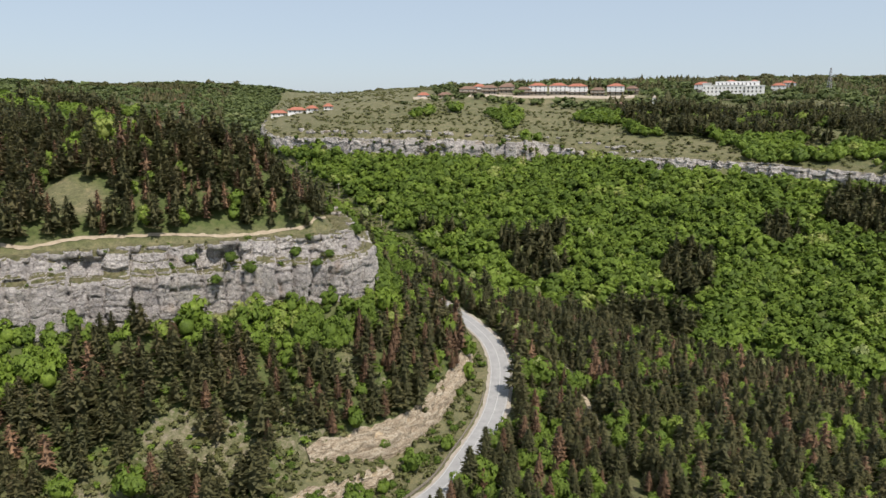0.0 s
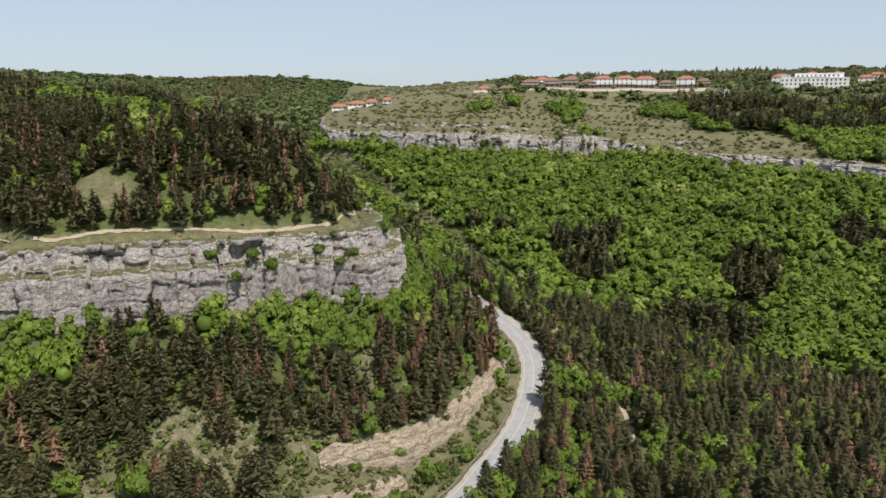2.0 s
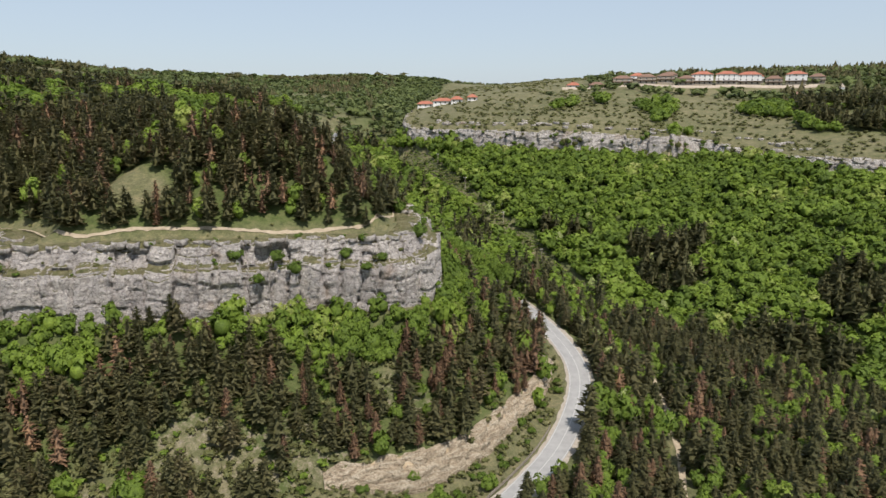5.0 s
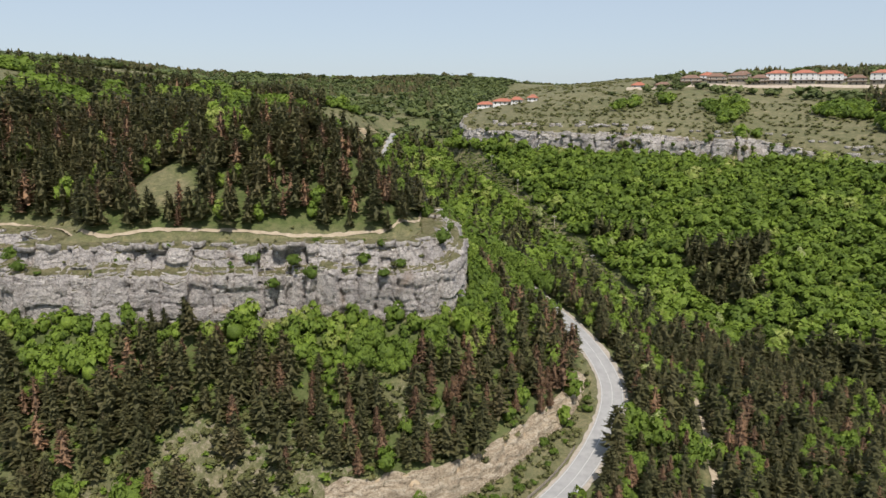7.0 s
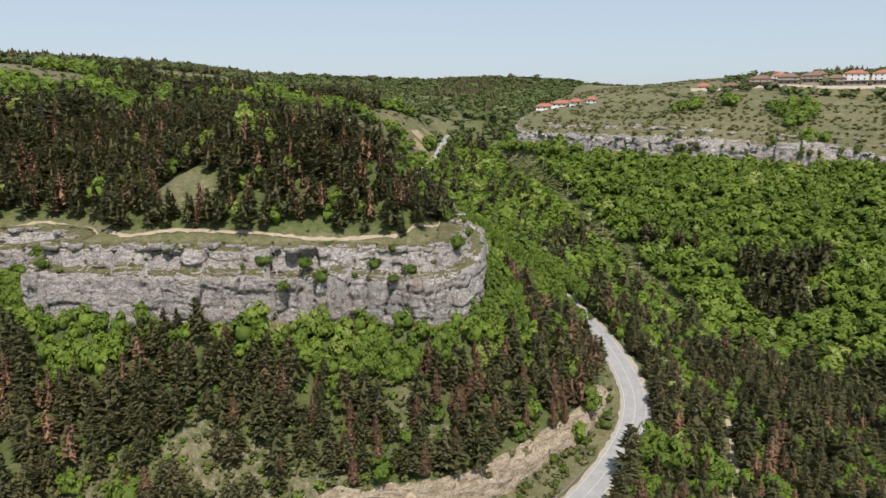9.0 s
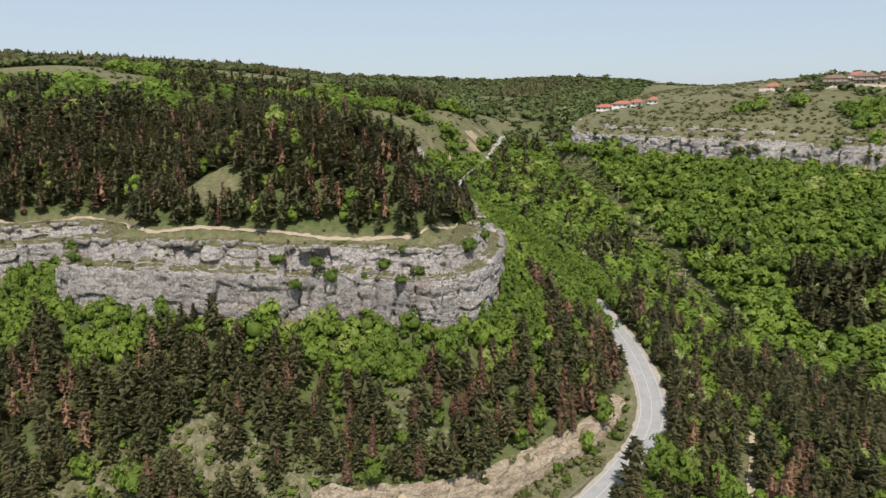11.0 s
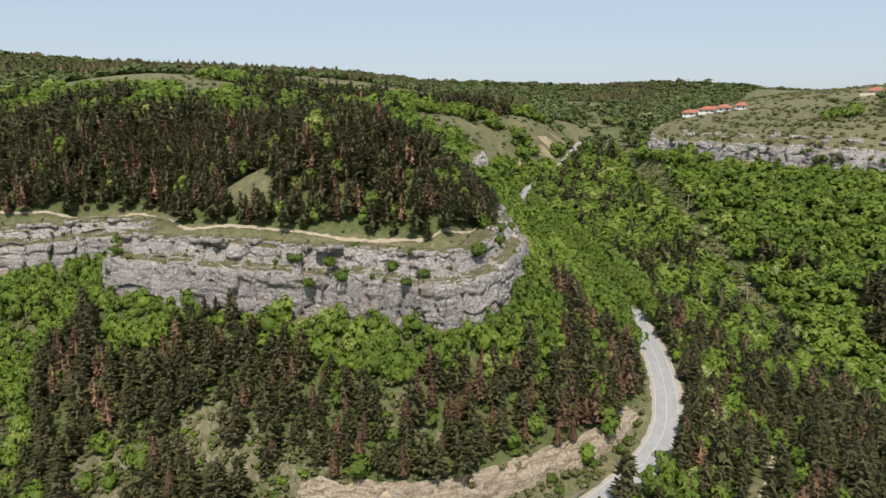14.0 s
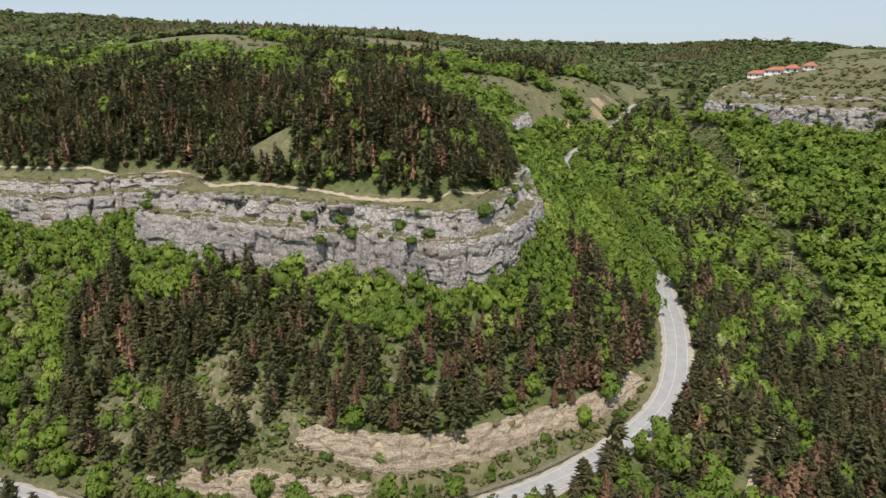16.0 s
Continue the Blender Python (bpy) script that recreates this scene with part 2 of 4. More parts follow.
RIM_B = np.array([(-330, 1500, 115, 1), (-235, 1000, 94, 1), (-196, 800, 84, 2), (-172, 680, 72, 5), (-150, 602, 63, 8), (-122, 568, 59, 10), (-35, 522, 55, 15), (20, 521, 52.5, 16),
                  (62, 510, 50.5, 17), (74, 530, 52, 14), (100, 512, 52, 9), (116, 500, 54, 4), (142, 478, 50.5, 8), (182, 462, 47.5, 11), (228, 441, 43.5, 11), (278, 402, 41, 11), (345, 372, 39, 11), (450, 340, 38, 9), (800, 330, 36, 6)], float)
ROAD = np.array([(-320, 62, -10), (-130, 94, -8), (-70, 114, -6), (-42, 125, -5.4), (-18, 143, -5), (-1, 162, -4.5), (7, 179, -3.2), (13, 194, -1.8), (16.3, 205, -0.5), (18.5, 218, 1), (19.6, 230, 3),
                 (19, 241, 4.8), (16.5, 250.5, 6.6), (11.4, 262, 8.4), (4.5, 274.5, 10), (-4.6, 288.6, 11.5), (-16, 304, 13), (-26, 318, 14.5), (-60, 352, 18), (-90, 380, 22), (-135, 418, 27),
                 (-165, 450, 33), (-186, 500, 38), (-200, 560, 48), (-230, 650, 68), (-262, 720, 80), (-350, 900, 96)], float)
BANK = np.array([(-36, 161.5, 0, 1.2), (-29, 165.5, 0, 3.5), (-21, 170.5, 0, 6), (-12, 177, 0, 6.5), (-3, 192, 0, 5.2), (4.5, 212, 0, 4), (9.5, 232, 0, 3.6), (9.5, 250, 0, 2)], float)
BANK_LOW = np.array([(-56, 133, 0, 2), (-44, 141, 0, 4), (-31, 151, 0, 4.5), (-19, 161, 0, 4), (-11, 172, 0, 2.5)], float)
VALLEY = np.array([(900, 60, -60), (400, 220, -46), (200, 290, -36), (130, 330, -30), (60, 362, -18), (0, 398, -5), (-60, 452, 11), (-115, 520, 28), (-165, 620, 54), (-210, 720, 74), (-290, 950, 95), (-420, 1500, 115)], float)


def smooth_line(p, step=4.0):
    """Catmull-Rom through the corners, about every step metres."""
    out = []
    for i in range(len(p) - 1):
        a, b, c, d = p[max(i - 1, 0)], p[i], p[i + 1], p[min(i + 2, len(p) - 1)]
        k = max(2, int(np.hypot(*(c - b)[:2]) / step))
        t = (np.arange(k) / k)[:, None]
        out.append(0.5 * (2 * b + (c - a) * t + (2 * a - 5 * b + 4 * c - d) * t ** 2 + (3 * b - a - 3 * c + d) * t ** 3))
    return np.vstack(out + [p[-1:]])


L_C, L_D = smooth_line(BANK, 4), smooth_line(BANK_LOW, 4)
L_A, L_B, L_R, L_V = smooth_line(RIM_A, 5), smooth_line(RIM_B, 6), smooth_line(ROAD, 3), smooth_line(VALLEY, 12)


def near_line(line, x, y):
    """Signed distance (left of the line is plus) and the line's values at the nearest point."""
    best = np.full(x.shape, 1e18)
    side = np.zeros(x.shape)
    vals = np.zeros((line.shape[1] - 2,) + x.shape)
    for a, b in zip(line[:-1], line[1:]):
        d = b[:2] - a[:2]
        t = np.clip(((x - a[0]) * d[0] + (y - a[1]) * d[1]) / (d @ d), 0, 1)
        ex, ey = x - a[0] - t * d[0], y - a[1] - t * d[1]
        q = ex * ex + ey * ey
        k = q < best
        best = np.where(k, q, best)
        side = np.where(k, d[0] * ey - d[1] * ex, side)
        for j in range(len(vals)):
            vals[j] = np.where(k, a[2 + j] + t * (b[2 + j] - a[2 + j]), vals[j])
    return np.sqrt(best) * np.where(side >= 0, 1, -1), vals


def soft_top(line, x, y):
    """Height of the rim, smoothed over all of the line's near parts."""
    num, den = 0, 0
    for p in line[::3]:
        w = 1 / ((x - p[0]) ** 2 + (y - p[1]) ** 2 + 60) ** 2
        num, den = num + w * np.array([p[2] + p[3], p[3]]).reshape(2, *([1] * x.ndim)), den + w
    return num / den


def sstep(a, b, v):
    t = np.clip((v - a) / (b - a), 0, 1)
    return t * t * (3 - 2 * t)


def waves(x, y, size, seed):
    """Smooth unevenness, about -1 to 1, from a few crossed sines."""
    r = np.random.RandomState(seed)
    z = 0
    for k in range(6):
        an, f, ph = r.uniform(0, 6.28), r.uniform(0.6, 1.9) * 6.28 / size, r.uniform(0, 6.28)
        z = z + np.sin((x * np.cos(an) + y * np.sin(an)) * f + ph + 0.7 * np.sin((y * np.cos(an) - x * np.sin(an)) * f * 0.7 + ph * 2))
    return z / 3.2


def land(x, y):
    """Height of the ground and the distances from which the cover is told."""
    x, y = np.asarray(x, float), np.asarray(y, float)
    sa, (za, ha) = near_line(L_A, x, y)
    sb, (zb, hb) = near_line(L_B, x, y)
    sr, (zr,) = near_line(L_R, x, y)
    sv, (zv,) = near_line(L_V, x, y)
    s = sa - 15
    top_a, hh = soft_top(L_A, x, y)
    near = sstep(14, 30, sa)
    plat_a = (za + ha) * (1 - near) + top_a * near + 33 * np.clip(hh / 12, 0, 1) * (1 - np.exp(-np.clip(s, 0, None) / 36)) + 0.14 * np.clip(s - 85, 0, 600)
    plat_a = plat_a + 3 * np.exp(-((x + 95) / 38) ** 2 - ((y - 255) / 26) ** 2) * sstep(10, 40, s)
    plat_a = plat_a + 5 * np.exp(-((x + 68) / 24) ** 2 - ((y - 250) / 26) ** 2) * sstep(4, 18, s)
    plat_a = plat_a + 13 * np.exp(-((x + 530) / 130) ** 2 - ((y - 630) / 120) ** 2) + 9 * np.exp(-((x + 450) / 75) ** 2 - ((y - 365) / 60) ** 2)
    plat_a = plat_a + 5 * waves(x, y, 260, 3) * sstep(60, 200, s)
    s2 = sb - 9
    top_b, _ = soft_top(L_B, x, y)
    near = sstep(8, 40, sb)
    plat_b = (zb + hb) * (1 - near) + top_b * near + 44 * (1 - np.exp(-np.clip(s2, 0, None) / 170)) + 0.02 * np.clip(s2 - 150, 0, 800) + 2.5 * waves(x, y, 120, 5) * sstep(10, 80, s2)
    # the plateaus level out towards the far hills
    r, azim = np.hypot(x, y), np.degrees(np.arctan2(-x, y))
    cap = 90 + 0.031 * np.minimum(r, 1700) * (1 + 0.25 * sstep(-10, -20, azim) + 0.62 * sstep(33, 48, azim) + 0.5 * sstep(56, 70, azim) - 0.3 * np.exp(-((azim - 8.5) / 5.5) ** 2)) + 4 * waves(x, y, 500, 12) * sstep(500, 1200, r)
    plat_a, plat_b = [cap - 5 * np.log1p(np.exp(np.clip((cap - p) / 5, -40, 40))) for p in (plat_a, plat_b)]
    # the slope between cliff and road, with the bank cut above the road
    da, db, dr, dv = np.abs(sa), np.abs(sb), np.abs(sr), np.abs(sv)
    u = np.clip(dr - 6, 0, None) / (np.clip(dr - 6, 0, None) + da + 1e-6)
    slope_a = zr + (za - zr) * u ** 1.6 + 0.8 * waves(x, y, 18, 4) * sstep(8, 25, dr)
    for line in (L_C, L_D):
        sc, (_, hc) = near_line(line, x, y)
        ends = np.minimum(np.hypot(x - line[0, 0], y - line[0, 1]), np.hypot(x - line[-1, 0], y - line[-1, 1]))
        inside = sstep(0, 9, ends)
        slope_a = slope_a + hc * inside * np.where(sc > 0, 0.62 * sstep(0.4, 2.6, sc) * np.exp(-np.clip(sc - 2.6, 0, None) / 22), 0) - 0.38 * hc * inside * np.exp(-np.clip(-sc, 0, None) / 5) * (sc <= 0) - 0.38 * hc * inside * (sc > 0) * (1 - sstep(0.4, 2.6, sc))
    u = np.clip(dr - 5, 0, None) / (np.clip(dr - 5, 0, None) + dv + 1e-6)
    slope_r = zr + (zv - zr) * u ** 0.8 + 1.0 * waves(x, y, 25, 6) * sstep(6, 20, dr)
    u = db / (db + dv + 1e-6)
    slope_b = zb + (zv - zb) * u + 1.8 * waves(x, y, 55, 7) * sstep(5, 40, db)
    low = np.where(sv > 0, np.where(sr > 0, slope_a, slope_r), slope_b)
    z = low
    za_top = np.where(sa < 14, za + ha * sstep(3.5, 14, sa), plat_a)
    zb_top = np.where(sb < 9, zb + hb * sstep(2.5, 9, sb), plat_b)
    on_a = (sa > 0) & ((sb <= 0) | (sa > sb))
    on_b = (sb > 0) & ~on_a
    z = np.where(on_a, za_top, np.where(on_b, zb_top, z))
    z = np.where(r > 700, np.maximum(z, cap - 4 - 34 * sstep(1500, 800, r)), z)
    reach = np.where(y < 285, 7.0, 20.0)
    z = np.where(dr < reach, zr + (z - zr) * sstep(5.0, reach, dr) - 0.25 * (dr < 5), z)
    return z, dict(sa=np.where(on_b, -999, sa), sb=np.where(on_a, -999, sb), sr=sr, sv=sv)


def top_z(x, y):
    """Ground or the rock that lies over it at the cliff's edge."""
    z, _ = land(x, y)
    sa, (za, ha) = near_line(L_A, np.asarray(x, float), np.asarray(y, float))
    return np.where((sa > 9) & (sa < 15.6), np.maximum(z, za + ha), z)


# ---- mesh helpers ----
def mesh_from(name, verts, faces, mat, smooth=False, tint=None, normals=None):
    """A mesh from arrays; faces all of one length. normals: one for each vertex, for the soft shading of foliage."""
    me = bpy.data.meshes.new(name)
    verts, faces = np.asarray(verts, np.float32), np.asarray(faces, np.int32)
    k = faces.shape[1]
    me.vertices.add(len(verts))
    me.vertices.foreach_set("co", verts.ravel())
    me.loops.add(faces.size)
    me.loops.foreach_set("vertex_index", faces.ravel())
    me.polygons.add(len(faces))
    me.polygons.foreach_set("loop_start", np.arange(0, faces.size, k, dtype=np.int32))
    if smooth or normals is not None:
        me.polygons.foreach_set("use_smooth", np.ones(len(faces), bool))
    if tint is not None:
        me.attributes.new("tint", "FLOAT", "POINT").data.foreach_set("value", np.asarray(tint, np.float32))
    me.materials.append(mat)
    me.update(calc_edges=True)
    if normals is not None:
        nn = np.asarray(normals, np.float32)
        nn = nn / np.maximum(np.linalg.norm(nn, axis=1), 1e-6)[:, None]
        me.attributes.new("custom_normal", "FLOAT_VECTOR", "POINT").data.foreach_set("vector", nn.ravel())
    return me


def grid_faces(nu, nv):
    i = np.arange(nu * nv).reshape(nu, nv)
    return np.stack([i[:-1, :-1], i[1:, :-1], i[1:, 1:], i[:-1, 1:]], -1).reshape(-1, 4)


def part(name, bm, material, parent, label=""):
    me = bpy.data.meshes.new(name)
    bm.to_mesh(me)
    bm.free()
    me.materials.append(material)
    ob = new(name, me)
    ob.parent = parent
    return tagged(ob, label)


# ---- ground: one sheet to the horizon ----
def spread(lo, hi, step, grow, end_lo, end_hi):
    mid = list(np.arange(lo, hi, step))
    d, v = step, hi
    while v < end_hi:
        mid.append(v)
        d *= grow
        v += d
    mid.append(end_hi)
    d, v = step, lo - step
    out = []
    while v > end_lo:
        out.append(v)
        d *= grow
        v -= d
    return np.array([end_lo] + out[::-1] + mid)


gx = spread(-160, 60, 2.0, 1.05, -4200, 4200)
gy = spread(110, 290, 2.0, 1.04, -1200, 4600)
GX, GY = np.meshgrid(gx, gy, indexing="ij")
GZ, _ = land(GX, GY)
ground = new("ground", mesh_from("ground", np.stack([GX, GY, GZ], -1).reshape(-1, 3), grid_faces(len(gx), len(gy)), M_GROUND, True))
tagged(ground, "dry grassy hills and pale earth around a valley", "ground", kind="structure")


# ---- cliffs ----
def cliff(name, line, setback, step_u, step_v, seed, lo, hi, label, amp=1.0, single=False):
    """A stepped limestone face along a line: upright blocks below, a ledge, a thinner upper band."""
    r = np.random.RandomState(seed)
    seg = np.hypot(*np.diff(line[:, :2], axis=0).T)
    cum = np.concatenate([[0], np.cumsum(seg)])
    us = np.arange(lo, min(hi, cum[-1]), step_u)
    px, py, z0, h = [np.interp(us, cum, line[:, k]) for k in range(4)]
    k = max(3, int(9 / step_u))
    ker = np.ones(k) / k
    pad = lambda a: np.convolve(np.pad(a, k, mode="edge"), ker, "same")[k:-k]
    px, py = pad(px), pad(py)
    tx, ty = np.gradient(px), np.gradient(py)
    ln = np.hypot(tx, ty)
    nx, ny = -ty / ln, tx / ln
    hs = h.max()
    vs = np.linspace(0, 1, int((hs + setback + 6) / step_v))
    # profile: height share and setback share along v
    pv = [0, 0.10, 0.42, 0.46, 0.62, 0.66, 0.84, 0.90, 1.0]
    pz = [-0.28, -0.02, 0.60, 0.65, 0.73, 0.76, 0.96, 1.0, 1.0]
    ps = [-0.06, 0.0, 0.11, 0.18, 0.43, 0.49, 0.66, 0.84, 1.35]
    if single:
        pz = [-0.3, -0.02, 0.50, 0.56, 0.76, 0.80, 0.93, 0.98, 1.0]
        ps = [-0.08, 0.0, 0.10, 0.14, 0.24, 0.30, 0.42, 0.75, 1.6]
    Z, S = np.interp(vs, pv, pz), np.interp(vs, pv, ps)
    U, V = np.meshgrid(us, vs, indexing="ij")
    q0 = np.random.RandomState(seed + 90)
    ed = np.cumsum(q0.uniform(3.0, 9.5, int((us[-1] - us[0]) / 5) + 12)) + us[0] - 10
    ci = np.clip(np.searchsorted(ed, us) - 1, 0, len(ed) - 2)
    shift = (q0.uniform(-1, 1, len(ed))[ci] * 0.075 + 0.05 * waves(us, us * 0, 45, seed + 91))[:, None]
    Vw = np.clip(V + shift * np.interp(V, [0, 0.12, 0.3, 0.7, 0.86, 0.95], [0, 0.3, 1, 1, 0.5, 0]), 0, 1)
    zz, ss = np.interp(Vw, vs, Z), np.interp(Vw, vs, S)
    hz = zz * h[:, None]

    q = np.random.RandomState(seed + 40)
    run = hz + 0.35 * ss * setback

    def columns(mean, sd, wander, rows):
        """Upright blocks between joints: which block each point is on, and its distance in metres from the block's edge."""
        edges = np.cumsum(np.clip(q.normal(mean, sd, int((us[-1] - us[0]) / mean * 1.8) + 12), mean * 0.4, None)) + us[0] - 12
        uu = U + wander * waves(U * 0.4, hz * 1.3, 12, seed + 41)
        i = np.clip(np.searchsorted(edges, uu) - 1, 0, len(edges) - 2)
        e = np.minimum(uu - edges[i], edges[i + 1] - uu)
        tall = q.uniform(0.6, 1.4, len(edges))[i] * rows
        phase = q.uniform(0, 1, len(edges))[i]
        rowpos = (run + 0.9 * waves(U, hz, 11, seed + 42)) / tall + phase
        j = np.floor(rowpos).astype(int)
        er = np.minimum(rowpos - j, 1 - (rowpos - j)) * tall
        table = q.uniform(-0.5, 0.5, 997)
        lean = q.uniform(-0.16, 0.16, len(edges))[i] * (uu - (edges[i] + edges[i + 1]) / 2)
        return table[(i * 37 + j * 101) % 997], table[(i * 53) % 997], e, er, lean
    b1, c1, e1, r1, t1 = columns(6.5, 2.6, 0.9, 6.0)
    b2, c2, e2, r2, t2 = columns(2.4, 1.0, 0.7, 2.2)
    rnd = lambda e, w: np.sqrt(np.clip(1 - (1 - np.clip(e / w, 0, 1)) ** 2, 0, 1)) - 1
    out = 2.6 * c1 + 1.5 * b1 + 1.4 * t1 + 2.4 * rnd(e1, 0.8) + 1.2 * rnd(r1, 0.6)
    out = out + 0.6 * b2 + 0.35 * rnd(e2, 0.4) + 0.28 * rnd(r2, 0.35)
    rough = 0.12 * waves(U, hz, 2.6, seed + 3) + 0.08 * waves(U, hz, 1.2, seed + 4) + 1.2 * waves(U, hz * 0.3, 34, seed + 8)
    out = (out + rough) * np.interp(V, [0, 0.08, 0.9, 1.0], [0.6, 1, 0.9, 0.1]) * amp
    topn = (1 + single) * (0.09 * c1 + 0.05 * b1 + 0.02 * b2) * np.interp(V, [0.3, 0.42, 0.9, 1], [0.2, 1, 1, 0])
    S2 = ss * setback - out
    X, Y = px[:, None] + nx[:, None] * S2, py[:, None] + ny[:, None] * S2
    ZZ = z0[:, None] + hz + topn * h[:, None] - 0.5 * (V > 0.97)
    ob = new(name, mesh_from(name, np.stack([X, Y, ZZ], -1).reshape(-1, 3), grid_faces(len(us), len(vs)), M_ROCK, True))
    return tagged(ob, label, "cliff", kind="structure")


cliff("cliff_near", L_A, 11.5, 0.5, 0.42, 21, 440, 860, "grey weathered limestone cliff in stepped bands")
cliff("cliff_upper_valley", L_A, 8, 0.8, 0.6, 22, 845, 1012, "grey limestone outcrop over the road", 1.0, True)
cliff("cliff_far", L_B, 7, 0.9, 0.7, 23, 780, 1900, "long pale limestone cliff above green woods", 1.35, True)


# ---- strips laid on the ground ----
def strip(line, half_l, half_r, lift, ragged=0.0, seed=0, follow=False):
    d = np.gradient(line[:, :2], axis=0)
    d /= np.hypot(*d.T)[:, None]
    nrm = np.stack([-d[:, 1], d[:, 0]], -1)
    r = np.random.RandomState(seed)
    cols = np.linspace(-half_r, half_l, 5)
    pts = []
    for c in cols:
        j = r.uniform(-ragged, ragged, len(line)) if abs(c) > max(half_l, half_r) * 0.6 or half_l * half_r < 0 else 0
        p = line[:, :2] + nrm * (c + j)[:, None] if ragged and not np.isscalar(j) else line[:, :2] + nrm * c
        z = top_z(p[:, 0], p[:, 1]) if follow else line[:, 2]
        pts.append(np.column_stack([p, z + lift]))
    return np.stack(pts, 1).reshape(-1, 3), grid_faces(len(line), 5)[:, ::-1]


road_line = smooth_line(ROAD, 2.0)
road_line = road_line[road_line[:, 1] < 622]
v, f = strip(road_line, 4.2, 4.7, -0.02, 0.4, 1)
tagged(new("road_verge", mesh_from("road_verge", v, f, M_VERGE)), "pale gravel verge along the road", "verge", kind="structure")
v, f = strip(road_line, 3.3, 3.3, 0.06)
road = tagged(new("road", mesh_from("road", v, f, M_ROAD)), "grey two-lane asphalt road bending round a hillside", "road", kind="structure")
for c in (-3.0, 0.0, 3.0):
    dd = np.gradient(road_line[:, :2], axis=0)
    dd /= np.hypot(*dd.T)[:, None]
    ln = road_line.copy()
    ln[:, :2] += np.stack([-dd[:, 1], dd[:, 0]], -1) * c
    v, f = strip(ln, 0.09, 0.09, 0.075)
    ob = new("lane_marking", mesh_from("lane_marking", v, f, M_LINE))
    ob.parent = road

PATH = np.array([(-232, 143, 0), (-203, 153, 0), (-178, 168, 0), (-165, 186, 0), (-155, 195, 0), (-140, 196, 0), (-119, 186, 0), (-101, 194, 0), (-80, 203, 0), (-52, 215, 0), (-43, 219, 0), (-39.5, 228, 0), (-42, 242, 0), (-48, 256, 0), (-60, 272, 0)], float)
path_line = smooth_line(PATH, 1.5)
v, f = strip(path_line, 0.42, 0.42, 0.25, 0.25, 2, True)
tagged(new("footpath", mesh_from("footpath", v, f, M_DIRT)), "narrow trodden earth footpath along the cliff top", "footpath", kind="structure")


# ---- trees ----
def sprays(c, out, size, r, spread=0.6):
    """Three-cornered sprays of leaves at the points c, lying roughly square to out."""
    n = len(c)
    o = out + r.normal(size=(n, 3)) * spread
    o /= np.linalg.norm(o, axis=1)[:, None]
    a = np.cross(o, r.normal(size=(n, 3)))
    a /= np.linalg.norm(a, axis=1)[:, None]
    b = np.cross(o, a)
    s = (size * r.uniform(0.6, 1.35, n))[:, None]
    v = np.stack([c - a * s - b * s * 0.6, c + a * s - b * s * 0.6, c + b * s * 1.2], 1)
    return v.reshape(-1, 3), np.arange(3 * n).reshape(-1, 3)


def boughs(c, an, size, r):
    """Flat drooping boughs that point away from the stem."""
    n = len(c)
    droop = r.uniform(-0.35, 0.4, n)
    o = np.stack([np.cos(an), np.sin(an), droop], -1)
    a = np.stack([-np.sin(an), np.cos(an), r.uniform(-0.35, 0.35, n)], -1)
    s = (size * r.uniform(0.6, 1.35, n))[:, None]
    v = np.stack([c + a * s * 0.62 - o * s * 0.35, c - a * s * 0.62 - o * s * 0.35, c + o * s * 1.25], 1)
    return v.reshape(-1, 3), np.arange(3 * n).reshape(-1, 3)


def ico(level):
    bm = bmesh.new()
    bmesh.ops.create_icosphere(bm, subdivisions=level, radius=1)
    bm.verts.ensure_lookup_table()
    v = np.array([x.co[:] for x in bm.verts])
    f = np.array([[q.index for q in p.verts] for p in bm.faces])
    bm.free()
    return v, f


ICO = {k: ico(k) for k in (1, 2, 3)}


def glue(*pieces):
    V, F, n = [], [], 0
    for v, f in pieces:
        V.append(v)
        F.append(f + n)
        n += len(v)
    return np.vstack(V), np.vstack(F)


def unit(v):
    return v / np.maximum(np.linalg.norm(v, axis=-1), 1e-6)[..., None]


def broad_crown(seed, leaves, size, flat=0.8, level=2):
    """An uneven crown of many lobes, radius about 1, of overlapping sprays of leaves; it rests on z = 0.
    Gives corners, faces and the soft normals of the leaf mass."""
    r = np.random.RandomState(seed)
    v, f = ICO[level]
    k = 11
    lobes = r.normal(size=(k, 3))
    lobes[:, 2] = np.abs(lobes[:, 2]) * 0.9
    lobes = unit(lobes)
    mid, rad = lobes * r.uniform(0.36, 0.68, k)[:, None], r.uniform(0.26, 0.44, k)
    core = v * (r.uniform(0.45, 0.6, len(v)))[:, None]
    j = r.randint(0, k, leaves)
    d = unit(r.normal(size=(leaves, 3)) + lobes[j] * 0.7 + (0, 0, 0.4))
    c = mid[j] + d * (rad[j] * r.uniform(0.75, 1.08, leaves))[:, None]
    sv, sf = sprays(c, d, size, r, 0.4)
    soft = unit(d * 0.8 + unit(c) * 0.4 + (0, 0, 0.5) + r.normal(size=(leaves, 3)) * 0.16)
    V, F = glue((core, f), (sv, sf))
    N = np.vstack([unit(v + (0, 0, 0.25)), np.repeat(soft, 3, axis=0)])
    return (V + (0, 0, 0.72)) * (1, 1, flat), F, N


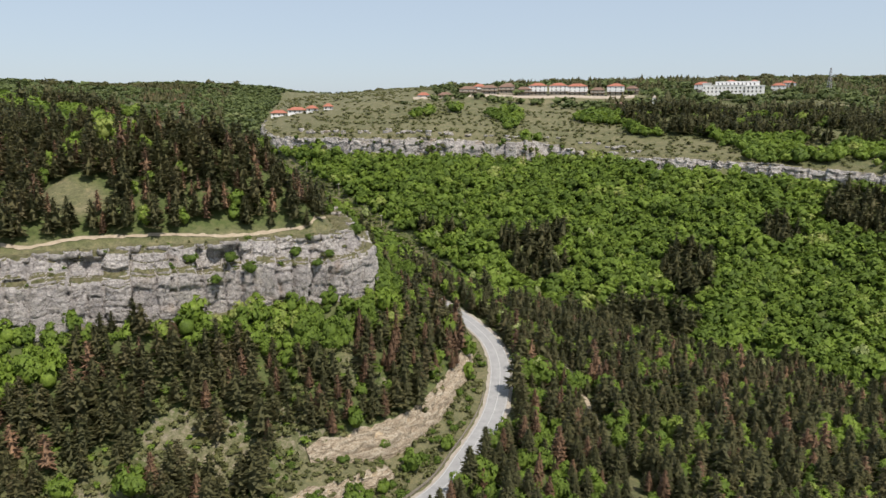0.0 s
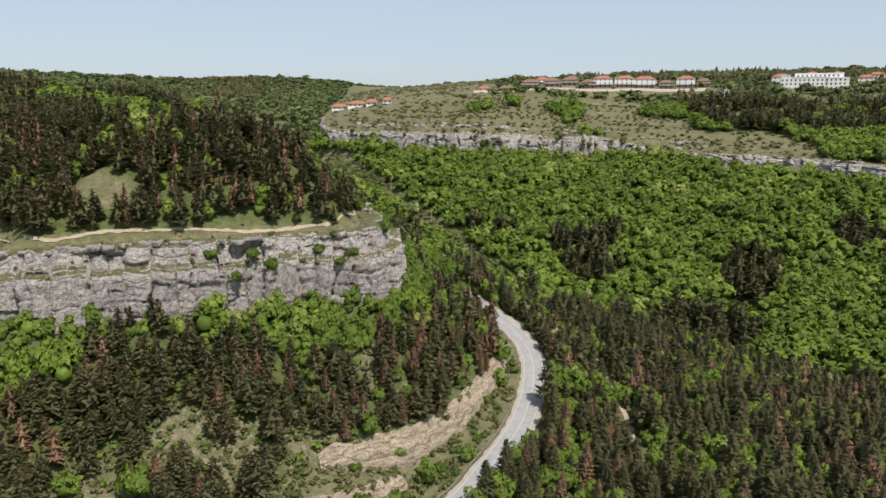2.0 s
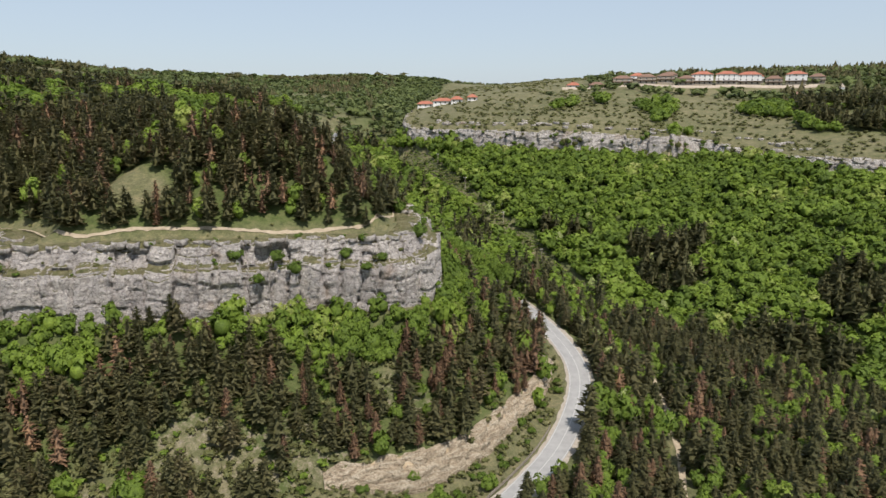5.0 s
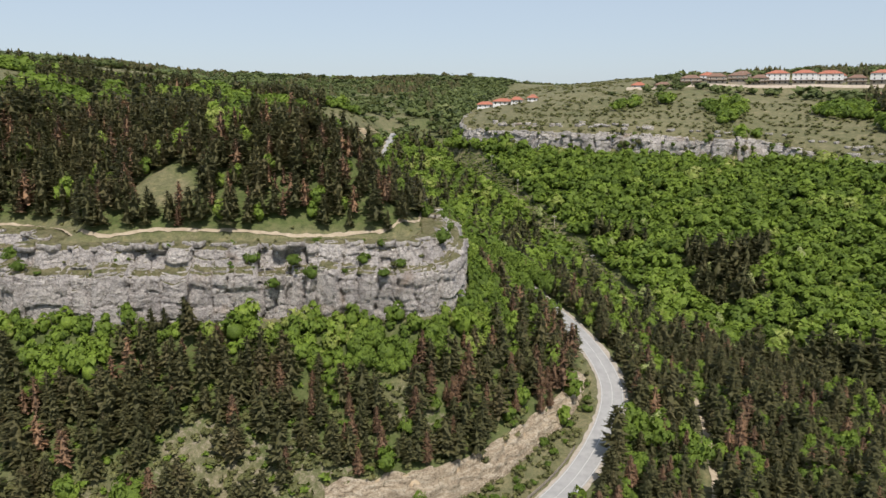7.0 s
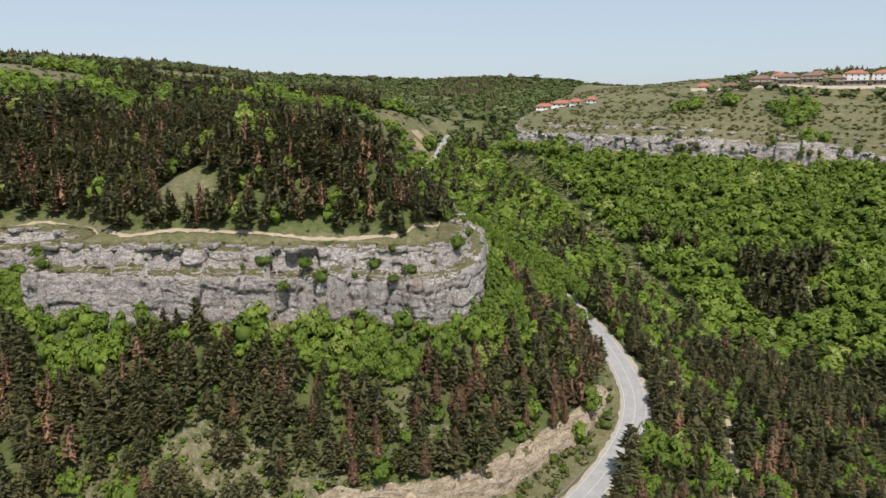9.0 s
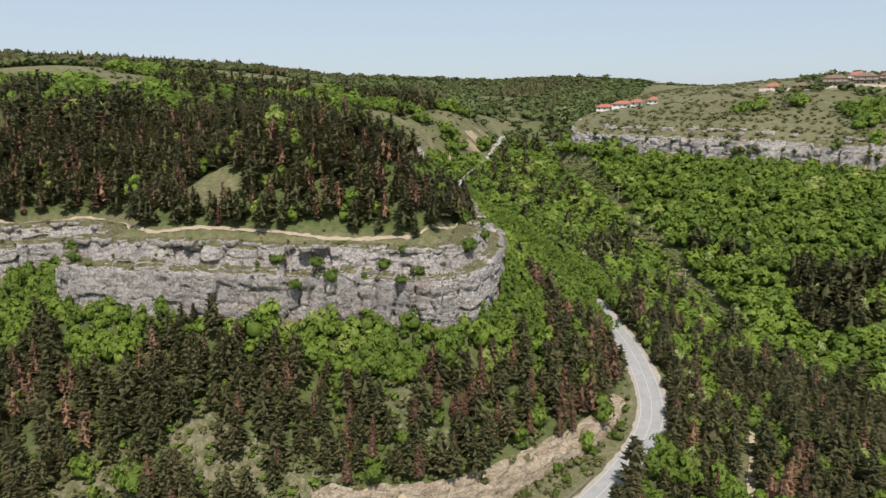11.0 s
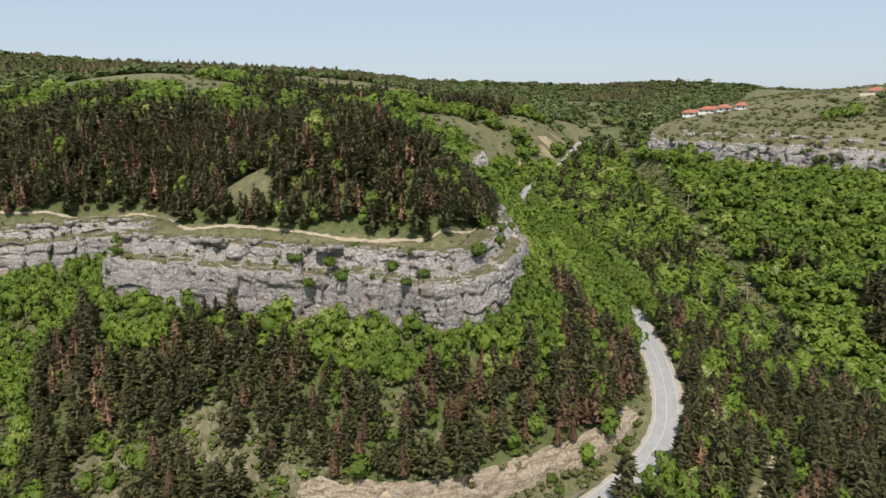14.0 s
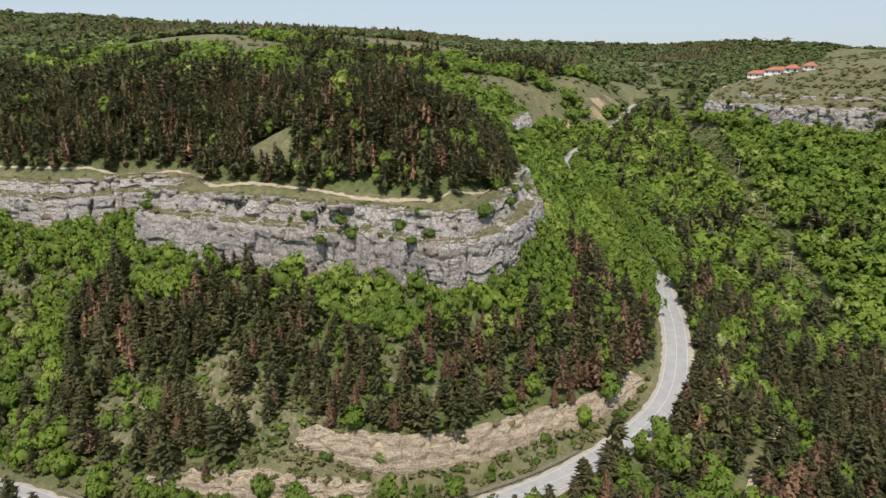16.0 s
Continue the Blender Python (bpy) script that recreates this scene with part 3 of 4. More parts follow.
def pine_crown(seed, rings, needles, size=0.07, crown=0.2):
    """A pine, height 1: a ragged cone of short boughs; corners, faces and soft normals."""
    r = np.random.RandomState(seed)
    k = 7 if rings > 8 else 5
    top, low, belly = r.uniform(0.94, 1.0), r.uniform(0.1, 0.24), r.uniform(0.55, 0.85)

    def wide(t):
        return crown * ((1 - t) ** belly * (0.55 + 0.45 * np.sin(np.clip(t * 3 + 0.6, 0, 1.57))) + 0.02)
    V, F, N = [], [], []
    for i in range(rings):
        t = i / (rings - 1)
        for j in range(k):
            an = 6.283 * (j + 0.5 * (i % 2)) / k + r.uniform(-0.25, 0.25)
            q = wide(t) * (0.7 if i % 2 else 0.5) * r.uniform(0.7, 1.15)
            V.append((q * math.cos(an), q * math.sin(an), low + (top - low) * t + r.uniform(-0.02, 0.02) - (0.02 if i % 2 else 0)))
            N.append((math.cos(an), math.sin(an), 0.65))
    for i in range(rings - 1):
        for j in range(k):
            a, b, c, d = i * k + j, i * k + (j + 1) % k, (i + 1) * k + j, (i + 1) * k + (j + 1) % k
            F += [(a, b, d), (a, d, c)]
    t = r.uniform(0, 1, needles) ** 1.15
    an = r.uniform(0, 6.283, needles)
    q = wide(t) * r.uniform(0.6, 1.0, needles)
    c = np.stack([q * np.cos(an), q * np.sin(an), low + (top - low) * t], -1)
    sv, sf = boughs(c, an, size * (0.6 + 0.6 * (1 - t)), r)
    soft = unit(np.stack([np.cos(an), np.sin(an), 0.75 + 0 * an], -1) + r.normal(size=(needles, 3)) * 0.22)
    return (*glue((np.array(V), np.array(F)), (sv, sf)), np.vstack([np.array(N), np.repeat(soft, 3, axis=0)]))


def trunk_mesh(h, r0, seed, limbs=4):
    rr = random.Random(seed)
    bm = bmesh.new()
    def limb(a, b, ra, rb):
        a, b = Vector(a), Vector(b)
        m = (b - a).to_track_quat("Z", "Y").to_matrix().to_4x4()
        m.translation = (a + b) / 2
        bmesh.ops.create_cone(bm, cap_ends=False, segments=5, radius1=ra, radius2=rb, depth=(b - a).length, matrix=m)
    limb((0, 0, -0.05 * h), (0.01 * h, 0, h * 0.55), r0, r0 * 0.6)
    limb((0.01 * h, 0, h * 0.55), (0, 0.015 * h, h), r0 * 0.6, r0 * 0.12)
    for k in range(limbs):
        an, z = k * 2.1 + rr.uniform(-0.4, 0.4), h * rr.uniform(0.4, 0.75)
        limb((0, 0, z), (math.cos(an) * h * 0.28, math.sin(an) * h * 0.28, z + h * 0.2), r0 * 0.4, r0 * 0.1)
    me = bpy.data.meshes.new("trunk")
    bm.to_mesh(me)
    bm.free()
    me.materials.append(M_BARK)
    return me


def scatter(spacing, x0, x1, y0, y1, seed):
    r = np.random.RandomState(seed)
    x, y = np.meshgrid(np.arange(x0, x1, spacing), np.arange(y0, y1, spacing), indexing="ij")
    x, y = x.ravel() + r.uniform(-0.46, 0.46, x.size) * spacing, y.ravel() + r.uniform(-0.46, 0.46, x.size) * spacing
    return x, y


def seen(x, y):
    """The part of the land that the walk looks over."""
    a = np.degrees(np.arctan2(-x, y))
    b = np.degrees(np.arctan2(-(x - 99), y - 80))
    return ((a > -35) | (b > -35)) & (b < 82) & (y > 60)


def joined(name, protos, pos, scale, turn, tint, mat, label, category):
    """One object of kind stuff from many copies of a few shapes."""
    V, F, T, N, n = [], [], [], [], 0
    kind = np.arange(len(pos)) % len(protos)
    for k, (pv, pf, pn) in enumerate(protos):
        i = np.where(kind == k)[0]
        if not len(i):
            continue
        c, s = np.cos(turn[i])[:, None], np.sin(turn[i])[:, None]
        sx, sz = scale[i, 0][:, None], scale[i, 1][:, None]
        X = (pv[None, :, 0] * c - pv[None, :, 1] * s) * sx + pos[i, 0][:, None]
        Y = (pv[None, :, 0] * s + pv[None, :, 1] * c) * sx + pos[i, 1][:, None]
        Zz = pv[None, :, 2] * sz + pos[i, 2][:, None]
        V.append(np.stack([X, Y, Zz], -1).reshape(-1, 3))
        N.append(np.stack([pn[None, :, 0] * c - pn[None, :, 1] * s, pn[None, :, 0] * s + pn[None, :, 1] * c, np.broadcast_to(pn[None, :, 2], X.shape)], -1).reshape(-1, 3))
        F.append((pf[None] + (np.arange(len(i)) * len(pv))[:, None, None] + n).reshape(-1, pf.shape[1]))
        T.append(np.repeat(tint[i], len(pv)))
        n += len(i) * len(pv)
    if not V:
        return None
    ob = new(name, mesh_from(name, np.vstack(V), np.vstack(F), mat, False, np.concatenate(T), np.vstack(N)))
    return tagged(ob, label, category, kind="stuff")


def cover(x, y, d, seed):
    """What grows at each place: 0 nothing, 1 broadleaf, 2 pine, 3 dead pine, 4 shrub."""
    r = np.random.RandomState(seed)
    q = r.uniform(0, 1, x.shape)
    sa, sb, sr, sv = d["sa"], d["sb"], d["sr"], d["sv"]
    patch = waves(x, y, 60, 31) + 0.5 * waves(x, y, 22, 32)
    patch2 = waves(x, y, 150, 33) + 0.5 * waves(x, y, 50, 34)
    k = np.zeros(x.shape, int)
    dist = np.hypot(x - 40, y - 30)
    # slope under the near cliff
    reg = (sa < -1.2) & (sr > 6) & (y < 300)
    bl = (sa > -12 + 5 * sstep(-62, -85, x) - 6 * patch) | ((x < -129) & (x > -165) & (sa > -24))
    bare = (sr < 40) & (sr > 5) & (waves(x, y, 20, 35) > 0.35) & (x < -25)
    k = np.where(reg, np.where(bl, 1, np.where(q < 0.14 + 0.16 * sstep(-60, -20, x), 3, np.where(q < 0.44 - 0.3 * sstep(-15, -60, x), 1, np.where(q < 0.93, 2, 4)))), k)
    k = np.where(reg & bare, np.where(q < 0.4, 4, np.where(q < 0.55, 2, 0)), k)
    k = np.where(reg & (sr < 15) & (x < -25), np.where(q < 0.45, 4, np.where(q < 0.6, 1, 0)), k)
    # broadleaf scrub west of the pines, and open stony ground among them
    west = reg & ((x + 84) * -26 + (y - 125) * -63 > 300 * patch)
    k = np.where(west & (sa < -10), np.where(q < 0.5, 1, np.where(q < 0.85, 4, np.where(q < 0.93, 2, 0))), k)
    k = np.where(reg & (((x + 57) / 15) ** 2 + ((y - 159) / 9) ** 2 < 1 + 0.4 * patch), np.where(q < 0.45, 4, np.where(q < 0.55, 2, 0)), k)
    k = np.where(reg & (((x + 76) / 14) ** 2 + ((y - 139) / 9) ** 2 < 1 + 0.4 * patch), np.where(q < 0.6, 4, np.where(q < 0.85, 1, 0)), k)
    sc = near_line(L_C, x, y)[0]
    bank = reg & (sc < 2.5) & (sc > -45) & (x > -40) & (y < 252)
    k = np.where(bank, np.where(q < 0.5, 4, np.where(q > 0.93, 1, 0)), k)
    # below the road
    reg = (sr < -5) & (sv > 0)
    k = np.where(reg & (y < 330), np.where(q < 0.10, 3, np.where(q < 0.42 + 0.3 * patch, 1, 2)), k)
    k = np.where(reg & (y >= 330), np.where(q < 0.2 - 0.15 * patch, 2, 1), k)
    k = np.where((sr > 5) & (sa < -1) & (y >= 285), 1, k)
    # far side of the valley
    reg = (sv <= 0) & (sb < -1)
    k = np.where(reg, np.where((patch2 < -0.95) & (sb < -75), 2, 1), k)
    for cx, cy, rx, ry in ((58, 402, 12, 17), (68, 420, 6, 12), (10, 433, 10, 5), (-11, 436, 5, 4), (105, 352, 24, 12), (135, 380, 15, 18), (-55, 450, 12, 6), (195, 402, 9, 12), (240, 400, 16, 20), (75, 330, 22, 14)):
        k = np.where(((x - cx) / rx) ** 2 + ((y - cy) / ry) ** 2 < 1.15 + 0.3 * patch, 2, k)
    # pine hill above the near cliff
    reg = sa > np.where(y > 300, 3.0, np.where(y > 238, 8.5, 17.0))
    pin = np.where(q < 0.13, 3, np.where(q < 0.19, 1, 2))
    hill = reg & (sa < 98 + 12 * patch) & (y < 352 + 14 * patch)
    rest = reg & ~hill
    k = np.where(rest, np.where(patch2 > 0.7, 2, np.where(patch2 > -0.7, np.where(q < 0.8, 1, 4), np.where(q < 0.25, 4, 0))), k)
    for cx, cy, rx, ry, kind in ((-400, 335, 100, 46, 0), (-440, 568, 95, 84, 0), (-230, 455, 34, 62, 0), (-250, 372, 22, 18, 0), (-305, 402, 26, 58, 2), (-278, 548, 28, 34, 2), (-640, 430, 120, 60, 2), (-820, 770, 230, 150, 2),
                                 (-330, 1050, 110, 160, 2), (-420, 1290, 200, 110, 2), (-330, 890, 90, 60, 0)):
        inside = rest & (((x - cx) / rx) ** 2 + ((y - cy) / ry) ** 2 < 1 + 0.3 * patch)
        k = np.where(inside, np.where(q < 0.13, 4, 0) if kind == 0 else pin, k)
    k = np.where(hill, pin, k)
    k = np.where(((x + 111) / 12) ** 2 + ((y - 207) / 8.5) ** 2 < 1 + 0.4 * patch, np.where(q < 0.08, 1, 0), k)
    k = np.where(((x + 108) / 7) ** 2 + ((y - 240) / 8) ** 2 < 1 + 0.4 * patch, np.where(q < 0.5, 1, 0), k)
    # plateau over the far cliff
    reg = sb > 7
    k = np.where(reg, np.where(patch2 + 0.004 * (x - 120) > 0.55, np.where(q < 0.7, 1, 4), np.where(q < 0.52 + 0.2 * patch + 0.34 * np.sin((sb + 3 * patch) * 0.27), 4, 0)), k)
    k = np.where(reg & (sb > 150) & (sb < 215) & (x > -10) & (q < 0.45 + 0.3 * patch), 1, k)
    pr = reg & (x > 150) & (sb > 60) & (sb < 230) & (patch2 > -0.55)
    k = np.where(pr, np.where(q < 0.85, 2, 1), k)
    fr = reg & (sb > 330)
    k = np.where(fr, np.where(patch2 > 0.2, 2, np.where(patch2 > -0.6, 1, 0)), k)
    k = np.where(reg & (x > -40) & (x < 218) & (y > 712) & (y < 775) & (q > 0.05), 0, k)
    k = np.where(reg & (x > 268) & (x < 352) & (y > 735) & (y < 790), 0, k)
    k = np.where(reg & (x > -185) & (x < -95) & (y > 672) & (y < 752) & (q > 0.6), 0, k)
    # kept clear: the road, the path, the power-line swath
    k = np.where(np.abs(sr) < np.where(y < 270, np.where(sr < 0, 5.4, 6.0), np.where(y < 616, 4.2, 0.0)), 0, k)
    k = np.where((np.abs(x - 47 + 0.1 * (y - 210)) < 2.2) & (y < 262), 0, k)
    swath = (x + 43) * 0.772 + (y - 455) * 0.636
    k = np.where((swath > -7) & (swath < 5) & (sb < -4) & (y > 330) & (x < 40), np.where((swath < 2.5) & (q < 0.92), 4, 0), k)
    return k


STONY = ((-57, 159, 15, 9), (-76, 139, 13, 7), (-166, 141, 9, 9), (-40, 170, 9, 6), (-20, 190, 8, 5))   # bare places: x, y, half widths


def shade_floor():
    """Litter and low green growth on the ground where woods stand."""
    _, d = land(GX, GY)
    k = cover(GX, GY, d, 77)
    w = ((k > 0) & (k < 4)).astype(float)
    p = np.pad(w, 1, mode="edge")
    w = sum(p[i:i + w.shape[0], j:j + w.shape[1]] for i in range(3) for j in range(3)) / 9
    s = np.zeros(GX.shape)
    for cx, cy, rx, ry in STONY:
        s = np.maximum(s, 1.25 - 0.6 * (((GX - cx) / rx) ** 2 + ((GY - cy) / ry) ** 2))
    ground.data.attributes.new("stony", "FLOAT", "POINT").data.foreach_set("value", np.clip(s, 0, 0.42).astype(np.float32).ravel())
    ground.data.attributes.new("wood", "FLOAT", "POINT").data.foreach_set("value", np.clip(w * 1.5 - 0.35, 0, 1).astype(np.float32).ravel())


shade_floor()


def tree_thing(name, crown, mat, rad, high, trunk_r, label):
    """A tree as a thing: an empty at its foot, a trunk with limbs and a crown."""
    tree = tagged(new(name), label, "tree", group=name + " wood")
    for nm, me in (("trunk", trunk_mesh(high * 0.92, trunk_r, hash(len(crown[0])) % 97)), ("crown", mesh_from("crown", crown[0] * (rad, rad, high), crown[1], mat, False, np.full(len(crown[0]), 0.35), crown[2]))):
        ob = new(nm, me)
        ob.parent = tree
    return tree


def stand_alone(pos, k, size, turn):
    """The trees on the slope above the road, each a thing of its own; True where one was made."""
    done = np.zeros(len(pos), bool)
    d = np.hypot(pos[:, 0] - 30, pos[:, 1] - 110)
    for kind, name, limit, crowns, mat, rad, high, tr, label in (
            (2, "pine_tree", 290, [pine_crown(s + 70, 9, 360, 0.052) for s in range(5)], M_PINE, 10.4, 9.5, 0.16, "slender dark green black pine on the slope"),
            (3, "dying_pine", 130, [pine_crown(s + 80, 9, 330, 0.05, 0.18) for s in range(4)], M_DEAD, 8.0, 9.0, 0.15, "dying pine with rust-brown needles on the slope"),
            (1, "broadleaf_tree", 290, [broad_crown(s + 90, 310, 0.12) for s in range(5)], M_LEAF, 2.9, 4.6, 0.14, "bright green spring broadleaf tree")):
        idx = np.where((k == kind) & (pos[:, 0] > -100) & (pos[:, 0] < 60))[0]
        idx = idx[np.argsort(d[idx])][:limit]
        protos = []
        for n, i in enumerate(idx):
            m = Matrix.Translation(pos[i]) @ Matrix.Rotation(turn[i], 4, "Z") @ Matrix.Diagonal((size[i], size[i], size[i], 1))
            if n < len(crowns):
                protos.append(tree_thing(name, crowns[n], mat, rad, high, tr, label))
                protos[-1].matrix_basis = m
                protos[-1]["size"] = float(size[i])
            else:
                src = protos[n % len(protos)]
                copy_thing(src, m @ Matrix.Diagonal((1 / src["size"],) * 3 + (1,)))
        done[idx] = True
    return done


def grow(spacing, box, seed, keep, lod, names):
    x, y = scatter(spacing, *box, seed)
    dist = np.hypot(x - 45, y - 35)
    i = seen(x, y) & keep(x, y, dist)
    x, y = x[i], y[i]
    z, d = land(x, y)
    k = cover(x, y, d, seed + 1)
    r = np.random.RandomState(seed + 2)
    n = len(x)
    turn, tint = r.uniform(0, 6.28, n), r.uniform(0, 1, n)
    size = r.uniform(0.62, 1.25, n) + 0.35 * (r.uniform(0, 1, n) > 0.88)
    pos = np.stack([x, y, z - 0.25], -1)
    alone = stand_alone(pos, k, size, turn) if spacing < 4 else np.zeros(n, bool)
    for kind, protos, mat, rad, high, label, cat in lod:
        j = (k == kind) & ~alone
        joined(names[kind], protos, pos[j], np.stack([rad * size[j], high * size[j]], -1), turn[j], tint[j], mat, label, cat)
    return pos, k, size, turn


B_HI = [broad_crown(s, 150, 0.15, 0.8, 1) for s in range(6)]
B_MID = [broad_crown(s + 20, 68, 0.21, 0.75, 1) for s in range(6)]
B_LOW = [broad_crown(s + 40, 18, 0.34, 0.8, 1) for s in range(5)]
P_HI = [pine_crown(s, 5, 118, 0.08) for s in range(6)]
P_MID = [pine_crown(s + 20, 4, 46, 0.125, 0.22) for s in range(5)]
P_LOW = [pine_crown(s + 40, 4, 12, 0.12, 0.26) for s in range(4)]
NAMES = {1: "broadleaf_wood", 2: "pine_wood", 3: "dead_pines", 4: "shrubs"}


def kinds(b, p, fat=1.0):
    # from fat 2 on, broadleaf takes the green with haze painted in
    return [(1, b, M_LEAF if fat < 2 else M_HAZY_LEAF, 2.9 * (fat if fat != 1.5 else 1.75), 5.6 if fat == 1.5 else 4.6, "dense bright green spring broadleaf wood" if fat < 2 else "distant broadleaf wood on the hills, haze put into its dull green", "wood"), (2, p, M_PINE, (10.6 if fat == 1 else 8.8) * fat, 9.5 if fat == 1 else (12.0 if fat < 2 else 10.0), "dark green black pine wood", "wood"),
            (3, p, M_DEAD, 8.0 * fat, 9.0, "rust-brown dying pines among the green", "wood"), (4, B_LOW, M_SHRUB, 1.35 * fat, 1.35, "low grey-green shrubs on dry grass", "shrubs")]


grow(3.4, (-260, 260, 60, 420), 100, lambda x, y, d: d < 305, kinds(B_HI, P_HI), NAMES)
grow(4.7, (-420, 460, 150, 680), 200, lambda x, y, d: (d >= 305) & (d < 620), kinds(B_MID, P_MID, 1.5), NAMES)
grow(9.8, (-1500, 1000, 150, 1500), 300, lambda x, y, d: (d >= 620) & (d < 1300), kinds(B_LOW, P_LOW, 2.15), NAMES)
# farthest broadleaf also wears the leaf colour dulled to stand for haze
grow(20.0, (-2600, 1600, 150, 2600), 400, lambda x, y, d: (d >= 1300) & (d < 2400), [(1, B_LOW, M_HAZY_LEAF, 10.5, 5.0, "distant broadleaf wood on the hills, haze put into its dull green", "wood"), (2, B_LOW, M_PINE, 9.5, 6.5, "distant dark green pine wood on the hills", "wood"), (3, B_LOW, M_PINE, 9.0, 6.5, "distant dark green pine wood on the hills", "wood")], NAMES)


# low growth in the cleared strip of the power line
x, y = scatter(2.1, -150, 45, 330, 580, 500)
z, d = land(x, y)
w = (x + 43) * 0.772 + (y - 455) * 0.636
i = (np.abs(w + 0.8) < 6) & (d["sb"] < -4)
rs = np.random.RandomState(501)
joined("undergrowth", B_LOW, np.stack([x, y, z - 0.3], -1)[i], np.stack([rs.uniform(1.2, 1.8, i.sum()), rs.uniform(0.45, 0.9, i.sum())], -1), rs.uniform(0, 6, i.sum()), rs.uniform(0.1, 0.9, i.sum()), M_LEAF,
       "low green undergrowth in a cleared strip of wood", "undergrowth")
# close wood at the cliff's foot
x, y = scatter(3.0, -240, 30, 130, 540, 520)
z, d = land(x, y)
i = (d["sa"] < -0.8) & (d["sa"] > np.where(y < 290, -11 + 5.5 * sstep(-62, -85, x) * (x > -126), -6)) & (d["sr"] > np.where(y < 290, 8, 5)) & ((y < 290) | (rs.uniform(0, 1, len(x)) < 0.6))
joined("broadleaf_wood", B_HI, np.stack([x, y, z - 0.4], -1)[i], np.stack([rs.uniform(1.7, 2.8, i.sum()), rs.uniform(2.4, 4.0, i.sum())], -1), rs.uniform(0, 6, i.sum()), rs.uniform(0, 1, i.sum()), M_LEAF,
       "bright green bushes and low trees at the foot of a cliff", "wood")
# low growth under the pines of the slope
x, y = scatter(2.7, -190, 20, 115, 262, 530)
open_ground = np.min([((x - cx) / rx) ** 2 + ((y - cy) / ry) ** 2 for cx, cy, rx, ry in STONY], axis=0) < 1.1
x, y = x[~open_ground | (np.arange(len(x)) % 2 == 0)], y[~open_ground | (np.arange(len(y)) % 2 == 0)]
z, d = land(x, y)
i = (d["sa"] < -9) & (d["sr"] > 9) & (near_line(L_C, x, y)[0] > 3.5) | ((d["sa"] < -9) & (d["sr"] > 9) & (x < -36))
for mat, share, name, lab in ((M_SHRUB, i & (np.arange(len(x)) % 3 > 0), "undergrowth", "dull green low undergrowth beneath pines"), (M_LEAF, i & (np.arange(len(x)) % 3 == 0), "undergrowth", "bright green saplings beneath pines")):
    joined(name, B_LOW, np.stack([x, y, z - 0.2], -1)[share], np.stack([rs.uniform(1.0, 1.9, share.sum()), rs.uniform(0.8, 2.0, share.sum())], -1), rs.uniform(0, 6, share.sum()), rs.uniform(0, 0.7, share.sum()), mat, lab, "undergrowth")
# scrub on the grass of the cliff top and between bank and road
x, y = scatter(2.0, -240, 30, 100, 300, 510)
z, d = land(x, y)
q = rs.uniform(0, 1, len(x))
i = (((d["sa"] > 11) & (d["sa"] < 19) & (q < 0.22)) | ((d["sr"] > 5.6) & (d["sr"] < 30) & (near_line(L_C, x, y)[0] < 0) & (x > -45) & (y < 255) & (q < 0.7)) | ((d["sr"] > 6) & (d["sr"] < 50) & (x <= -25) & (q < 0.35))) & (d["sa"] < 19)
pd = np.abs(near_line(path_line, x, y)[0])
i &= pd > 1.6
z = top_z(x, y)
low = np.where(d["sa"][i] > 5, 0.6, 1.0)
joined("scrub", [broad_crown(s + 30, 36, 0.26, 0.75, 1) for s in range(4)], np.stack([x, y, z - 0.2], -1)[i], np.stack([rs.uniform(0.5, 1.7, i.sum()) * low, rs.uniform(0.5, 1.6, i.sum()) * low], -1), rs.uniform(0, 6, i.sum()), rs.uniform(0, 0.8, i.sum()), M_SHRUB,
       "low scrub and tussocks on dry grass", "scrub")


# ---- earth banks over the road ----
def soil_mat():
    """Bare cut earth in uneven level beds, with darker stones."""
    m, n, l, b = node_mat("pale_cut_earth", 0.95)
    g = n.new("ShaderNodeNewGeometry")
    mp = n.new("ShaderNodeMapping")
    mp.inputs["Scale"].default_value = (0.3, 0.3, 2.6)
    l.new(g.outputs["Position"], mp.inputs[0])
    beds = noise_node(n, l, 0.9, 6, 0.7, mp.outputs[0])
    grain = noise_node(n, l, 1.8, 8, 0.75)
    c = ramp_node(n, l, beds.outputs[0], [(0.32, (0.27, 0.205, 0.14)), (0.48, (0.47, 0.385, 0.28)), (0.64, (0.58, 0.51, 0.40))]).outputs[0]
    f = ramp_node(n, l, grain.outputs[0], [(0.34, (0.35, 0.34, 0.32)), (0.5, (0.95, 0.95, 0.95)), (0.7, (1.15, 1.15, 1.15))]).outputs[0]
    l.new(mix_node(n, l, 1.0, c, f, "MULTIPLY"), b.inputs["Base Color"])
    ad = n.new("ShaderNodeMath")
    l.new(beds.outputs[0], ad.inputs[0])
    l.new(grain.outputs[0], ad.inputs[1])
    bump_node(n, l, b, ad.outputs[0], 1.0, 0.8)
    return m


M_SOIL = soil_mat()


